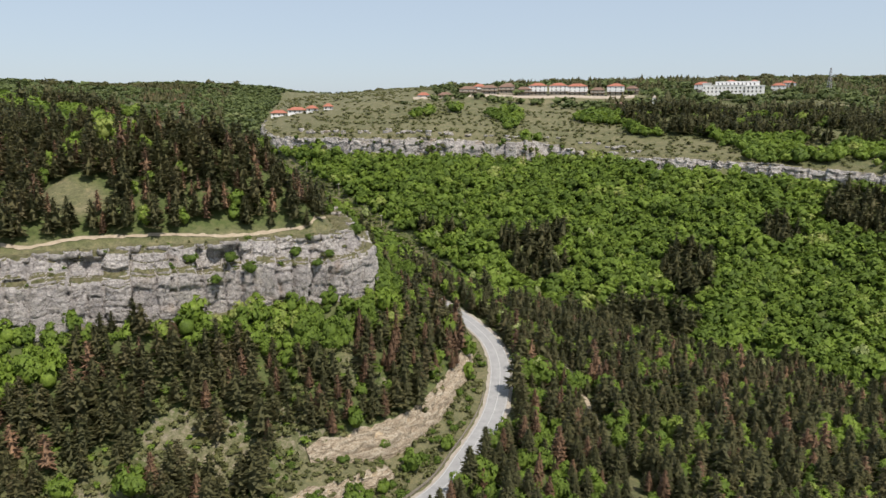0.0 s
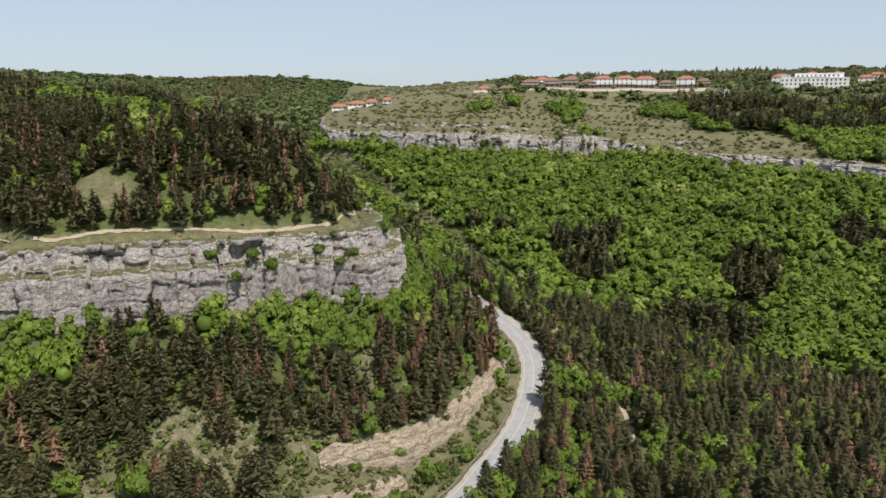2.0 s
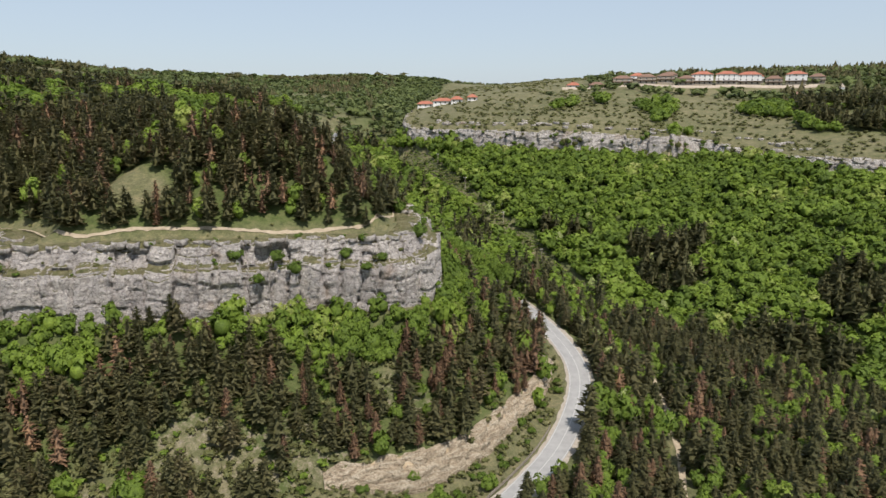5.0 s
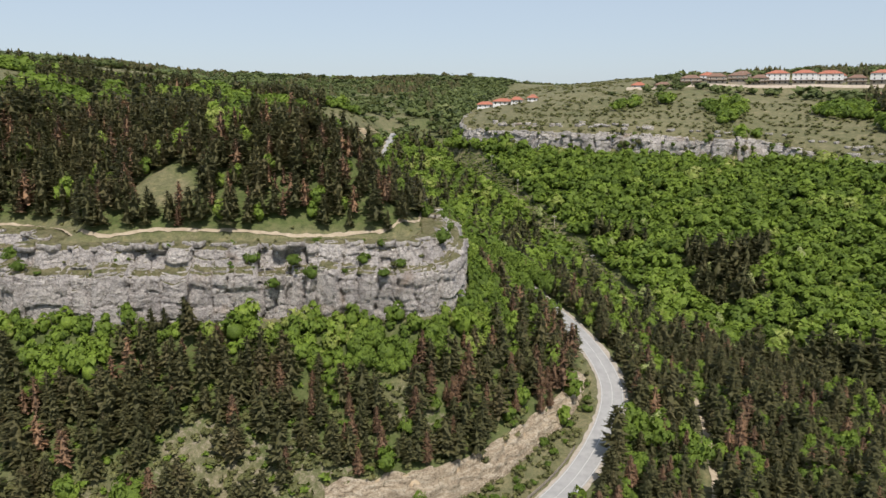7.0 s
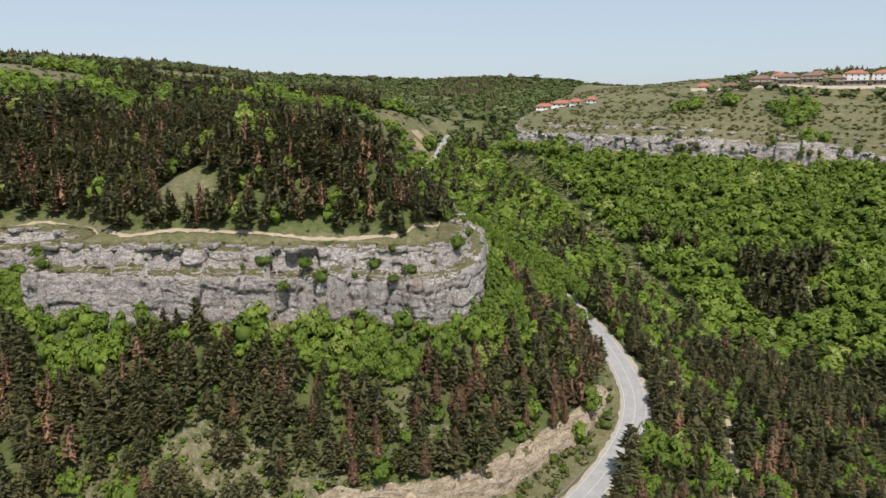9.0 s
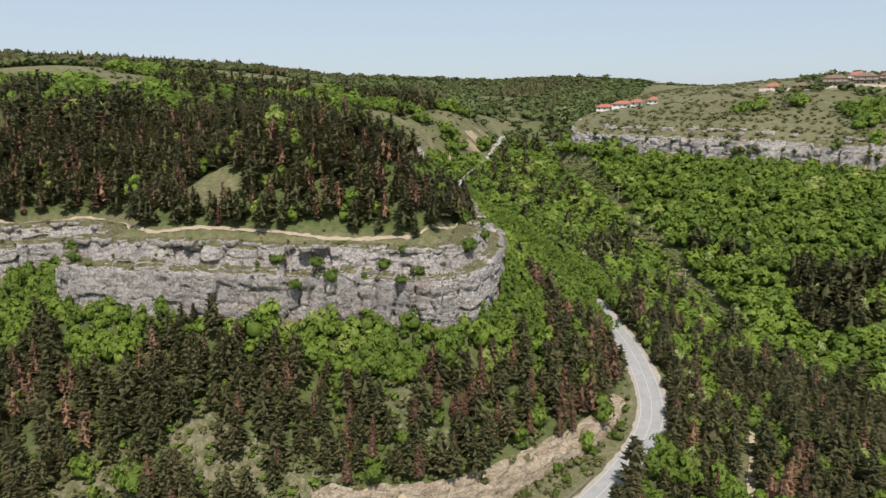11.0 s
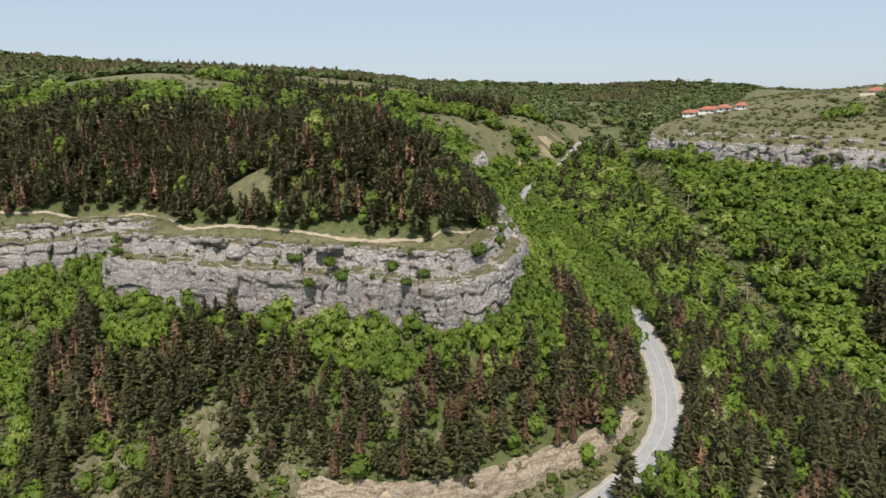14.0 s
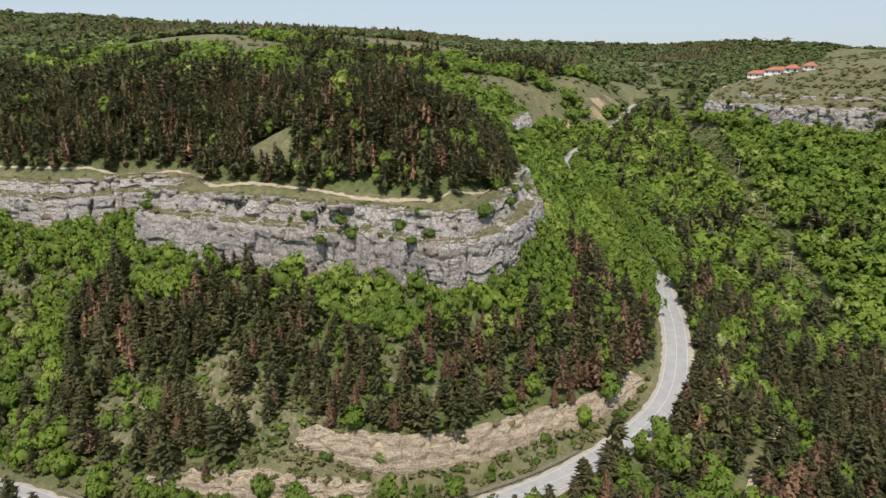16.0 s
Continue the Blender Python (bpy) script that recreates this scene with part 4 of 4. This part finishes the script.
def earth_bank(name, line, seed):
    """The bare cut face, ribbed by rain, from its foot to its lip."""
    seg = np.concatenate([[0], np.cumsum(np.hypot(*np.diff(line[:, :2], axis=0).T))])
    us = np.arange(3, seg[-1] - 3, 0.4)
    px, py, hh = [np.interp(us, seg, line[:, k]) for k in (0, 1, 3)]
    tx, ty = np.gradient(px), np.gradient(py)
    ln = np.hypot(tx, ty)
    nx, ny = -ty / ln, tx / ln
    lo = land(px - nx * 0.8, py - ny * 0.8)[0] - 0.5
    hi = land(px + nx * 3.4, py + ny * 3.4)[0] + 0.45 * waves(us, us * 0, 9, seed) + 0.25 * waves(us, us * 0, 3, seed + 5)
    vs = np.linspace(0, 1, 22)
    U, V = np.meshgrid(us, vs, indexing="ij")
    out = 0.6 * waves(U, V * 5, 8, seed) + 0.18 * waves(U, V * 9, 2.2, seed + 1) + 0.3 * np.sin(V * 17 + waves(U, V, 9, seed + 2) * 2)
    S = -0.8 + 3.9 * V ** 1.3 - out * np.sin(np.pi * np.clip(V, 0.05, 0.95))
    X, Y = px[:, None] + nx[:, None] * S, py[:, None] + ny[:, None] * S
    Z = lo[:, None] + (hi - lo)[:, None] * V ** 0.8 + 0.3
    ob = new(name, mesh_from(name, np.stack([X, Y, Z], -1).reshape(-1, 3), grid_faces(len(us), len(vs)), M_SOIL, True))
    return tagged(ob, "bare pale yellowish earth bank cut above the road", "earth bank", kind="structure")


earth_bank("earth_bank_upper", L_C, 61)
earth_bank("earth_bank_lower", L_D, 62)

# the track in the pines below the road
TRACK = np.array([(38, 140, 0), (43, 166, 0), (47, 190, 0), (48, 211, 0), (46, 235, 0), (42, 262, 0)], float)
v, f = strip(smooth_line(TRACK, 2.0), 0.9, 0.9, 0.3, 0.3, 3, True)
tagged(new("track", mesh_from("track", v, f, M_DIRT)), "narrow earth track through the pines", "track", kind="structure")


# ---- rocks and bushes on the cliff ----
def ledge(u_s, off):
    """A place on the near cliff: u metres along it, off metres in from its foot."""
    seg = np.concatenate([[0], np.cumsum(np.hypot(*np.diff(L_A[:, :2], axis=0).T))])
    x, y, z0, h = [np.interp(u_s, seg, L_A[:, k]) for k in range(4)]
    x2, y2 = np.interp(u_s + 1, seg, L_A[:, 0]), np.interp(u_s + 1, seg, L_A[:, 1])
    n = Vector((-(y2 - y), x2 - x, 0)).normalized()
    zz = np.interp(off / 11.5, [0.0, 0.11, 0.18, 0.43, 0.49, 0.66, 0.84, 1.35], [0, 0.59, 0.65, 0.74, 0.77, 0.97, 1.0, 1.0])
    return Vector((x, y, z0 + h * zz)) + n * off


SEG_A = np.concatenate([[0], np.cumsum(np.hypot(*np.diff(L_A[:, :2], axis=0).T))])


def along(x, y):
    return SEG_A[int(np.argmin((L_A[:, 0] - x) ** 2 + (L_A[:, 1] - y) ** 2))]


def boulder_mesh(seed):
    bm = bmesh.new()
    bmesh.ops.create_icosphere(bm, subdivisions=3, radius=1)
    for v in bm.verts:
        c = v.co.copy()
        # squared-off, then broken by noise
        m = max(abs(c.x), abs(c.y), abs(c.z) * 1.1)
        v.co = c * (0.55 + 0.45 / m * 0.85) * (1 + 0.16 * noise.noise(c * 1.7 + Vector((seed, 0, 0))) + 0.06 * noise.noise(c * 5 + Vector((0, seed, 0))))
    me = bpy.data.meshes.new("boulder")
    bm.to_mesh(me)
    bm.free()
    for p in me.polygons:
        p.use_smooth = True
    me.materials.append(M_ROCK)
    return me


rr = random.Random(5)
B_MESH = [boulder_mesh(k * 3.7) for k in range(6)]
u0, u1 = along(-165, 150), along(-60, 285)
for k in range(70):
    u = u0 + (u1 - u0) * (k + rr.uniform(0.1, 0.9)) / 70
    w = rr.uniform(0.9, 2.1)
    p = ledge(u, rr.uniform(7.4, 9.8))
    ob = new("boulder", B_MESH[k % 6])
    ob.matrix_world = Matrix.Translation(p + Vector((0, 0, w * 0.15))) @ Matrix.Rotation(rr.uniform(0, 6.3), 4, "Z") @ Matrix.Diagonal((w * rr.uniform(1, 1.5), w, w * rr.uniform(0.55, 0.8), 1))
    tagged(ob, "grey limestone boulder on the cliff's upper edge", "boulder", group="boulders along the cliff top")

def bush_mesh(crown, mat):
    return mesh_from("bush", crown[0], crown[1], mat, False, None, crown[2])


BUSH = [bush_mesh(broad_crown(s + 60, 380, 0.11, 0.9), M_LEAF) for s in range(4)]
BUSH2 = [bush_mesh(broad_crown(s + 64, 200, 0.14, 0.8), M_SHRUB) for s in range(3)]


def bush(p, r, bright=True):
    ms = BUSH if bright else BUSH2
    ob = new("bush", ms[rr.randrange(len(ms))])
    ob.matrix_world = Matrix.Translation(p) @ Matrix.Rotation(rr.uniform(0, 6.3), 4, "Z") @ Matrix.Diagonal((r, r, r * rr.uniform(0.8, 1.15), 1))
    tagged(ob, "bright green bush growing on a rock ledge" if bright else "dull green scrubby bush on a rock ledge", "bush", group="bushes on the cliff")


for x, y, off, r in ((-24, 222, 6.5, 3.4), (-38, 206, 7.5, 1.9), (-46, 202, 5.0, 2.2), (-60, 197, 4.5, 2.6), (-68, 193, 5.5, 2.4), (-75, 188, 8.8, 1.6), (-56, 198, 8.8, 1.7), (-30, 207, 4.0, 1.9),
                     (-122, 168, 3.0, 2.4), (-137, 174, 3.0, 3.2), (-40, 203, 1.6, 2.2), (-52, 198, 1.2, 2.6), (-66, 192, 1.0, 2.3), (-90, 180, 8.0, 1.3), (-26, 238, 6.0, 2.6), (-30, 246, 7.0, 2.4), (-36, 256, 5.0, 2.2)):
    bush(ledge(along(x, y), off) - Vector((0, 0, 0.3)), r)
for k in range(60):
    u = u0 + (u1 - u0) * rr.random()
    bush(ledge(u, rr.choice((2.2, 4.5, 5.5, 6.2, 9.5, 10.5)) + rr.uniform(-0.5, 0.5)) - Vector((0, 0, 0.2)), rr.uniform(0.5, 1.2), rr.random() < 0.5)


# ---- roadside trees, guard rail, poles ----
crown = broad_crown(131, 420, 0.105)
dd = np.gradient(road_line[:, :2], axis=0)
dd /= np.hypot(*dd.T)[:, None]
first = None
for k in range(0, len(road_line)):
    x, y, z = road_line[k]
    if not 284 < y < 440 or (k % 2 and y < 308):
        continue
    off = rr.uniform(4.2, 5.6) * (1 if k % 4 == 0 else -1) if y > 308 else rr.uniform(5.4, 7.6)
    q = (x - dd[k, 1] * off, y + dd[k, 0] * off)
    m = Matrix.Translation((*q, float(land(np.array([q[0]]), np.array([q[1]]))[0][0]) - 0.2)) @ Matrix.Rotation(rr.uniform(0, 6), 4, "Z") @ Matrix.Diagonal((*[rr.uniform(0.65, 1.2)] * 2, rr.uniform(0.75, 1.25), 1))
    if first is None:
        first = tree_thing("roadside_tree", crown, M_LEAF, 3.5, 6.2, 0.16, "tall leafy green tree leaning over the roadside")
        first.matrix_basis = m
    else:
        copy_thing(first, m)


# trees in pale blossom along the valley
made = []
crown = broad_crown(141, 300, 0.12)
while len(made) < 60:
    x, y = rr.uniform(-60, 200), rr.uniform(200, 470)
    _, d = land(np.array([x]), np.array([y]))
    if not (d["sr"][0] < -9 and d["sb"][0] < -25 and (abs(d["sv"][0]) < 60 or d["sr"][0] > -16)):
        continue
    if abs(x - 47 + 0.1 * (y - 210)) < 4 or not seen(x, y):
        continue
    w = rr.uniform(0.7, 1.25)
    m = Matrix.Translation((x, y, float(land(np.array([x]), np.array([y]))[0][0]) + 0.4)) @ Matrix.Rotation(rr.uniform(0, 6), 4, "Z") @ Matrix.Diagonal((w, w, w * rr.uniform(0.85, 1.2), 1))
    if not made:
        first = tree_thing("flowering_tree", crown, M_BLOSSOM, 2.7, 5.2, 0.14, "small tree in pale cream blossom among green woods")
        first.matrix_basis = m
        made.append(first)
    else:
        made.append(copy_thing(first, m))


def box(bm, x0, x1, y0, y1, z0, z1):
    m = Matrix.Translation(((x0 + x1) / 2, (y0 + y1) / 2, (z0 + z1) / 2)) @ Matrix.Diagonal((x1 - x0, y1 - y0, z1 - z0, 1))
    bmesh.ops.create_cube(bm, size=1, matrix=m)
    return bm


rail = tagged(new("guard_rail"), "weathered wooden guard rail along the inner roadside", "guard rail")
sel = [k for k in range(len(road_line)) if -66 < road_line[k, 0] < 18 and 112 < road_line[k, 1] < 212]
pts = [Vector((road_line[k, 0] - dd[k, 1] * 4.75, road_line[k, 1] + dd[k, 0] * 4.75, road_line[k, 2] + 0.05)) for k in sel]
post_me = None
for a in pts:
    if post_me is None:
        bm = box(bmesh.new(), -0.09, 0.09, -0.09, 0.09, -0.4, 1.05)
        bmesh.ops.bevel(bm, geom=bm.edges[:], offset=0.02, affect="EDGES")
        ob = part("post", bm, M_WOOD, rail)
        post_me = ob.data
    else:
        ob = new("post", post_me)
        ob.parent = rail
    ob.location = a
for a, b in zip(pts[:-1], pts[1:]):
    for zz in (0.45, 0.9):
        d = b - a
        ob = part("rail", box(bmesh.new(), 0, d.length + 0.06, -0.15, -0.08, zz - 0.14, zz + 0.14), M_WOOD, rail)
        ob.matrix_basis = Matrix.Translation(a) @ Matrix.Rotation(math.atan2(d.y, d.x), 4, "Z") @ Matrix.Rotation(-math.atan2(d.z, d.xy.length), 4, "Y")


def pole_thing(x, y):
    p = tagged(new("utility_pole"), "grey concrete utility pole in a cleared strip of wood", "utility pole", group="poles of the power line")
    bm = bmesh.new()
    bmesh.ops.create_cone(bm, cap_ends=True, segments=8, radius1=0.2, radius2=0.12, depth=9.5, matrix=Matrix.Translation((0, 0, 4.4)))
    part("pole", bm, M_BEIGE, p)
    part("crossarm", box(bmesh.new(), -1.1, 1.1, -0.08, 0.08, 8.3, 8.5), M_STEEL, p)
    for xx in (-0.95, 0, 0.95):
        bm = bmesh.new()
        bmesh.ops.create_cone(bm, cap_ends=True, segments=8, radius1=0.09, radius2=0.05, depth=0.3, matrix=Matrix.Translation((xx, 0, 8.65)))
        part("insulator", bm, M_WHITE, p)
    p.matrix_basis = pose(x, y, float(land(np.array([x]), np.array([y]))[0][0]), 0, 0, 39)


for x, y in ((-103.0, 534.0), (-73.0, 492.0), (-40.0, 451.0), (-12.0, 414.0)):
    pole_thing(x, y)


# ---- the village ----
def ground_z(x, y):
    return float(land(np.array([float(x)]), np.array([float(y)]))[0][0])


def hip_roof(w, d, h, over):
    """Hipped tile roof with eaves, ridge along the longer side."""
    bm = bmesh.new()
    a, b = w / 2 + over, d / 2 + over
    r = max(a - b, 0.15)
    low = [bm.verts.new(p) for p in ((-a, -b, 0), (a, -b, 0), (a, b, 0), (-a, b, 0))]
    lip = [bm.verts.new(p) for p in ((-a, -b, 0.25), (a, -b, 0.25), (a, b, 0.25), (-a, b, 0.25))]
    top = [bm.verts.new(p) for p in ((-r, 0, h), (r, 0, h))]
    bm.faces.new(low[::-1])
    for i in range(4):
        bm.faces.new((low[i], low[(i + 1) % 4], lip[(i + 1) % 4], lip[i]))
    bm.faces.new((lip[0], lip[1], top[1], top[0]))
    bm.faces.new((lip[1], lip[2], top[1]))
    bm.faces.new((lip[2], lip[3], top[0], top[1]))
    bm.faces.new((lip[3], lip[0], top[0]))
    return bm


def window(parent, x, y, z, w, h, frame_mat):
    """A framed window on a wall that looks to -y."""
    bm = bmesh.new()
    for bx in ((-w / 2, -w / 2 + 0.12, 0, h), (w / 2 - 0.12, w / 2, 0, h), (-w / 2, w / 2, 0, 0.12), (-w / 2, w / 2, h - 0.12, h)):
        box(bm, bx[0], bx[1], -0.10, 0.05, bx[2], bx[3])
    ob = part("window", bm, frame_mat, parent)
    ob.location = (x, y, z)
    part("pane", box(bmesh.new(), -w / 2 + 0.1, w / 2 - 0.1, -0.05, 0.02, 0.1, h - 0.1), M_GLASS, ob)


def house(x, y, w, d, storeys, low, up, roof_mat, label, turn=0.0, band=True, sink=0.6):
    h = tagged(new("house"), label, "house", group="houses of the village")
    z = 0
    for k in range(storeys):
        mat = low if k == 0 and storeys > 1 else up
        grow_w = 0.5 if k else 0
        ob = part("wall", box(bmesh.new(), -w / 2 - grow_w, w / 2 + grow_w, -d / 2 - grow_w, d / 2 + grow_w, z - (sink + 2.0 if k == 0 else 0), z + 3.1), mat, h)
        n = max(2, int(w / 4.5))
        for i in range(n):
            window(h, -w / 2 + (i + 0.5) * w / n, -d / 2 - grow_w, z + 0.9, 1.3, 1.6, M_TIMBER if k == 0 else M_WHITE)
        z += 3.1
        if band and k == 0 and storeys > 1:
            part("balcony", box(bmesh.new(), -w / 2 - 1.2, w / 2 + 1.2, -d / 2 - 1.0, -d / 2, z - 0.15, z + 0.45), M_TIMBER, h)
    roof = part("roof", hip_roof(w, d, 3.2, 1.0), roof_mat, h)
    roof.location = (0, 0, z)
    part("chimney", box(bmesh.new(), w * 0.2, w * 0.2 + 0.8, 0.5, 1.3, 0.8, 3.4), M_BEIGE, roof)
    h.matrix_basis = pose(x, y, ground_z(x, y) + 0.2, 0, 0, turn)
    return h


RED = "two-storey house with white walls and an orange-red hipped tile roof"
DARK = "timber-fronted stone house with a dull brown tiled roof"
M_OLDTILE = plain_mat("brown_roof_tiles", (0.14, 0.09, 0.07), (0.24, 0.15, 0.11), 0.5, 0.85)
for x, y, w, d, n, kind in ((-20, 738, 12, 8, 1, 1), (2, 736, 14, 9, 1, 0), (26, 746, 17, 10, 2, 0), (48, 744, 16, 10, 2, 0), (66, 752, 15, 10, 2, 0), (84, 746, 14, 10, 2, 0),
                            (99, 752, 18, 12, 3, 1), (121, 756, 18, 12, 3, 1), (143, 768, 20, 12, 3, 1), (164, 764, 14, 9, 2, 0), (184, 768, 17, 12, 3, 1), (206, 785, 13, 9, 2, 0),
                            (40, 790, 13, 9, 2, 1), (72, 800, 14, 9, 2, 0), (155, 810, 15, 10, 2, 1)):
    house(x, y, w, d, n, M_BEIGE, M_WHITE if kind else M_BEIGE, M_TILE if kind else M_OLDTILE, RED if kind and n > 1 else (DARK if not kind else "low house under an orange-red hipped tile roof"), -math.degrees(math.atan2(x, y)))
for x, y, w, d in ((-170, 742, 16, 8), (-148, 728, 19, 11), (-130, 712, 11, 7), (-112, 700, 9, 7)):
    house(x, y, w, d, 1, M_WHITE, M_WHITE, M_TILE, "low white house with a wide orange-red tile roof among trees", -math.degrees(math.atan2(x, y)), False)
house(166, 672, 16, 8, 1, M_BEIGE, M_BEIGE, M_OLDTILE, "low ochre house with a brown tile roof on a hillside", -14, False)
for x, y, w in ((292, 812, 16), (318, 806, 14), (345, 800, 14), (400, 860, 15), (430, 900, 16)):
    house(x, y, w, 9, 3, M_BEIGE, M_WHITE, M_TILE, RED, -22)

wall_line = np.array([(-30, 728, 0), (20, 734, 0), (80, 736, 0), (140, 746, 0), (200, 752, 0)], float)
wl = smooth_line(wall_line, 8)
zt = np.array([ground_z(*p[:2]) for p in wl]) + 2.4
V_ = np.stack([np.column_stack([wl[:, 0], wl[:, 1] + o, zt + b]) for o, b in ((0, -5), (0, 0), (0.8, 0), (0.8, -5))], 1).reshape(-1, 3)
tagged(new("retaining_wall", mesh_from("retaining_wall", V_, grid_faces(len(wl), 4), M_BEIGE)), "long pale stone retaining wall below the village", "wall", kind="structure")


def hotel(x, y, turn):
    """A long white building that steps down a slope."""
    h = tagged(new("hotel"), "large white stepped hotel building on a wooded hill", "hotel")
    for x0, x1, y0, z0, z1 in ((-31, -22, 0, -4, 13), (-22, 12, 1, -4, 11), (12, 31, 0, -8, 10), (-18, 26, 6, 10, 14.5)):
        part("wing", box(bmesh.new(), x0, x1, y0, y0 + 13, z0, z1), M_WHITE, h)
        part("parapet", box(bmesh.new(), x0 - 0.3, x1 + 0.3, y0 - 0.3, y0 + 0.3, z1 + 0.004, z1 + 0.7), M_WHITE, h)
    for zz, xs, y0 in ((7.2, range(-29, 30, 4), 0), (3.4, range(-29, 30, 4), 0), (-0.6, range(-12, 30, 4), 0), (-4.4, range(14, 30, 4), 0), (11.4, range(-15, 25, 4), 6)):
        for xx in xs:
            yy = y0 + (1 if y0 == 0 and -22 < xx < 12 else 0)
            window(h, xx, yy, zz, 1.7, 2.1, M_WHITE)
    for x0, x1 in ((-8, 4), (16, 26)):
        r = part("roof", hip_roof(x1 - x0, 9, 2.4, 0.8), M_TILE, h)
        r.location = ((x0 + x1) / 2, 13, 14.5)
    h.matrix_basis = pose(x, y, ground_z(x, y) + 3.5, 0, 0, turn)


hotel(311, 773, -20)

chapel = tagged(new("chapel"), "small white chapel with a pointed roof on the hillside", "chapel")
part("tower", box(bmesh.new(), -2, 2, -2, 2, -1.5, 6), M_WHITE, chapel)
bm = bmesh.new()
bmesh.ops.create_cone(bm, cap_ends=True, segments=4, radius1=3.2, radius2=0.05, depth=3, matrix=Matrix.Translation((0, 0, 7.5)) @ Matrix.Rotation(radians(45), 4, "Z"))
part("roof", bm, M_BEIGE, chapel)
window(chapel, 0, -2, 2.5, 1.0, 1.8, M_WHITE)
chapel.matrix_basis = pose(203, 690, ground_z(203, 690), 0, 0, -16)

mast = tagged(new("lattice_mast"), "tall steel lattice mast on the skyline", "mast")
for sx in (-1, 1):
    for sy in (-1, 1):
        bm = bmesh.new()
        a, b = Vector((sx * 2.2, sy * 2.2, -1)), Vector((sx * 0.5, sy * 0.5, 30))
        m = (b - a).to_track_quat("Z", "Y").to_matrix().to_4x4()
        m.translation = (a + b) / 2
        bmesh.ops.create_cone(bm, cap_ends=True, segments=5, radius1=0.28, radius2=0.2, depth=(b - a).length, matrix=m)
        part("leg", bm, M_STEEL, mast)
for k in range(9):
    t0, t1 = k / 9, (k + 1) / 9
    for sx, sy, ex, ey in ((-1, -1, 1, -1), (1, -1, 1, 1), (1, 1, -1, 1), (-1, 1, -1, -1)):
        r0, r1 = 2.2 - 1.7 * t0, 2.2 - 1.7 * t1
        a, b = Vector((sx * r0, sy * r0, 31 * t0 - 1)), Vector((ex * r1, ey * r1, 31 * t1 - 1))
        m = (b - a).to_track_quat("Z", "Y").to_matrix().to_4x4()
        m.translation = (a + b) / 2
        bm = bmesh.new()
        bmesh.ops.create_cone(bm, cap_ends=False, segments=4, radius1=0.14, radius2=0.14, depth=(b - a).length, matrix=m)
        part("brace", bm, M_STEEL, mast)
mast.matrix_basis = pose(455, 850, ground_z(455, 850), 0, 0, 20)

# broken rock in the grass above the far cliff
seg_b = np.concatenate([[0], np.cumsum(np.hypot(*np.diff(L_B[:, :2], axis=0).T))])
for k in range(60):
    u = rr.uniform(940, 1250)
    x, y = np.interp(u, seg_b, L_B[:, 0]), np.interp(u, seg_b, L_B[:, 1])
    x2, y2 = np.interp(u + 2, seg_b, L_B[:, 0]), np.interp(u + 2, seg_b, L_B[:, 1])
    n = Vector((-(y2 - y), x2 - x)).normalized() * (12 + rr.gauss(9, 3))
    w = rr.uniform(0.9, 2.4)
    ob = new("boulder", B_MESH[k % 6])
    ob.matrix_world = Matrix.Translation((x + n.x, y + n.y, ground_z(x + n.x, y + n.y) + w * 0.25)) @ Matrix.Rotation(rr.uniform(0, 6.3), 4, "Z") @ Matrix.Diagonal((w * rr.uniform(1, 1.9), w, w * rr.uniform(0.6, 0.9), 1))
    tagged(ob, "pale limestone boulder in dry grass", "boulder", group="boulders in the grass")

# bushes that break up the far cliff
for k in range(130):
    mid = rr.choice((925, 985, 1050, 1085, 1092, 1100, 1130, 1148, 1165, 1190, 1205, 1240, 1275))
    u = mid + rr.gauss(0, 7) if k % 3 else rr.uniform(880, 1330)
    x, y, zf, hf = [float(np.interp(u, seg_b, L_B[:, c])) for c in range(4)]
    x2, y2 = np.interp(u + 2, seg_b, L_B[:, 0]), np.interp(u + 2, seg_b, L_B[:, 1])
    up = rr.uniform(0, 1) ** 1.4
    n = Vector((-(y2 - y), x2 - x)).normalized() * (7 * float(np.interp(up, [0, 0.5, 0.8, 1], [-0.15, 0.05, 0.3, 0.8])))
    w = rr.uniform(1.0, 2.7)
    ob = new("bush", (BUSH if k % 2 else BUSH2)[k % 3])
    ob.matrix_world = Matrix.Translation((x + n.x, y + n.y, zf + hf * up - 0.4 * w)) @ Matrix.Rotation(rr.uniform(0, 6.3), 4, "Z") @ Matrix.Diagonal((w, w, w * rr.uniform(0.9, 1.4), 1))
    tagged(ob, "green bush clinging to a limestone cliff face", "bush", group="bushes on the far cliff")

# bushes between the bank and the road
for k in range(1500):
    x, y = rr.uniform(-50, 16), rr.uniform(130, 252)
    if len([1 for o in scene.objects if o.name.startswith("roadside_bush")]) >= 75:
        break
    sr = float(near_line(L_R, np.array([x]), np.array([y]))[0][0])
    sc = float(near_line(L_C, np.array([x]), np.array([y]))[0][0])
    if not (5.8 < sr < 26 and sc < -0.6):
        continue
    r = rr.uniform(0.7, 1.9)
    ob = new("roadside_bush", BUSH[k % 4])
    ob.matrix_world = Matrix.Translation((x, y, ground_z(x, y) - 0.15)) @ Matrix.Rotation(rr.uniform(0, 6.3), 4, "Z") @ Matrix.Diagonal((r, r, r * rr.uniform(0.7, 1.1), 1))
    tagged(ob, "leafy green bush below a bare earth bank", "bush", group="bushes beside the road")
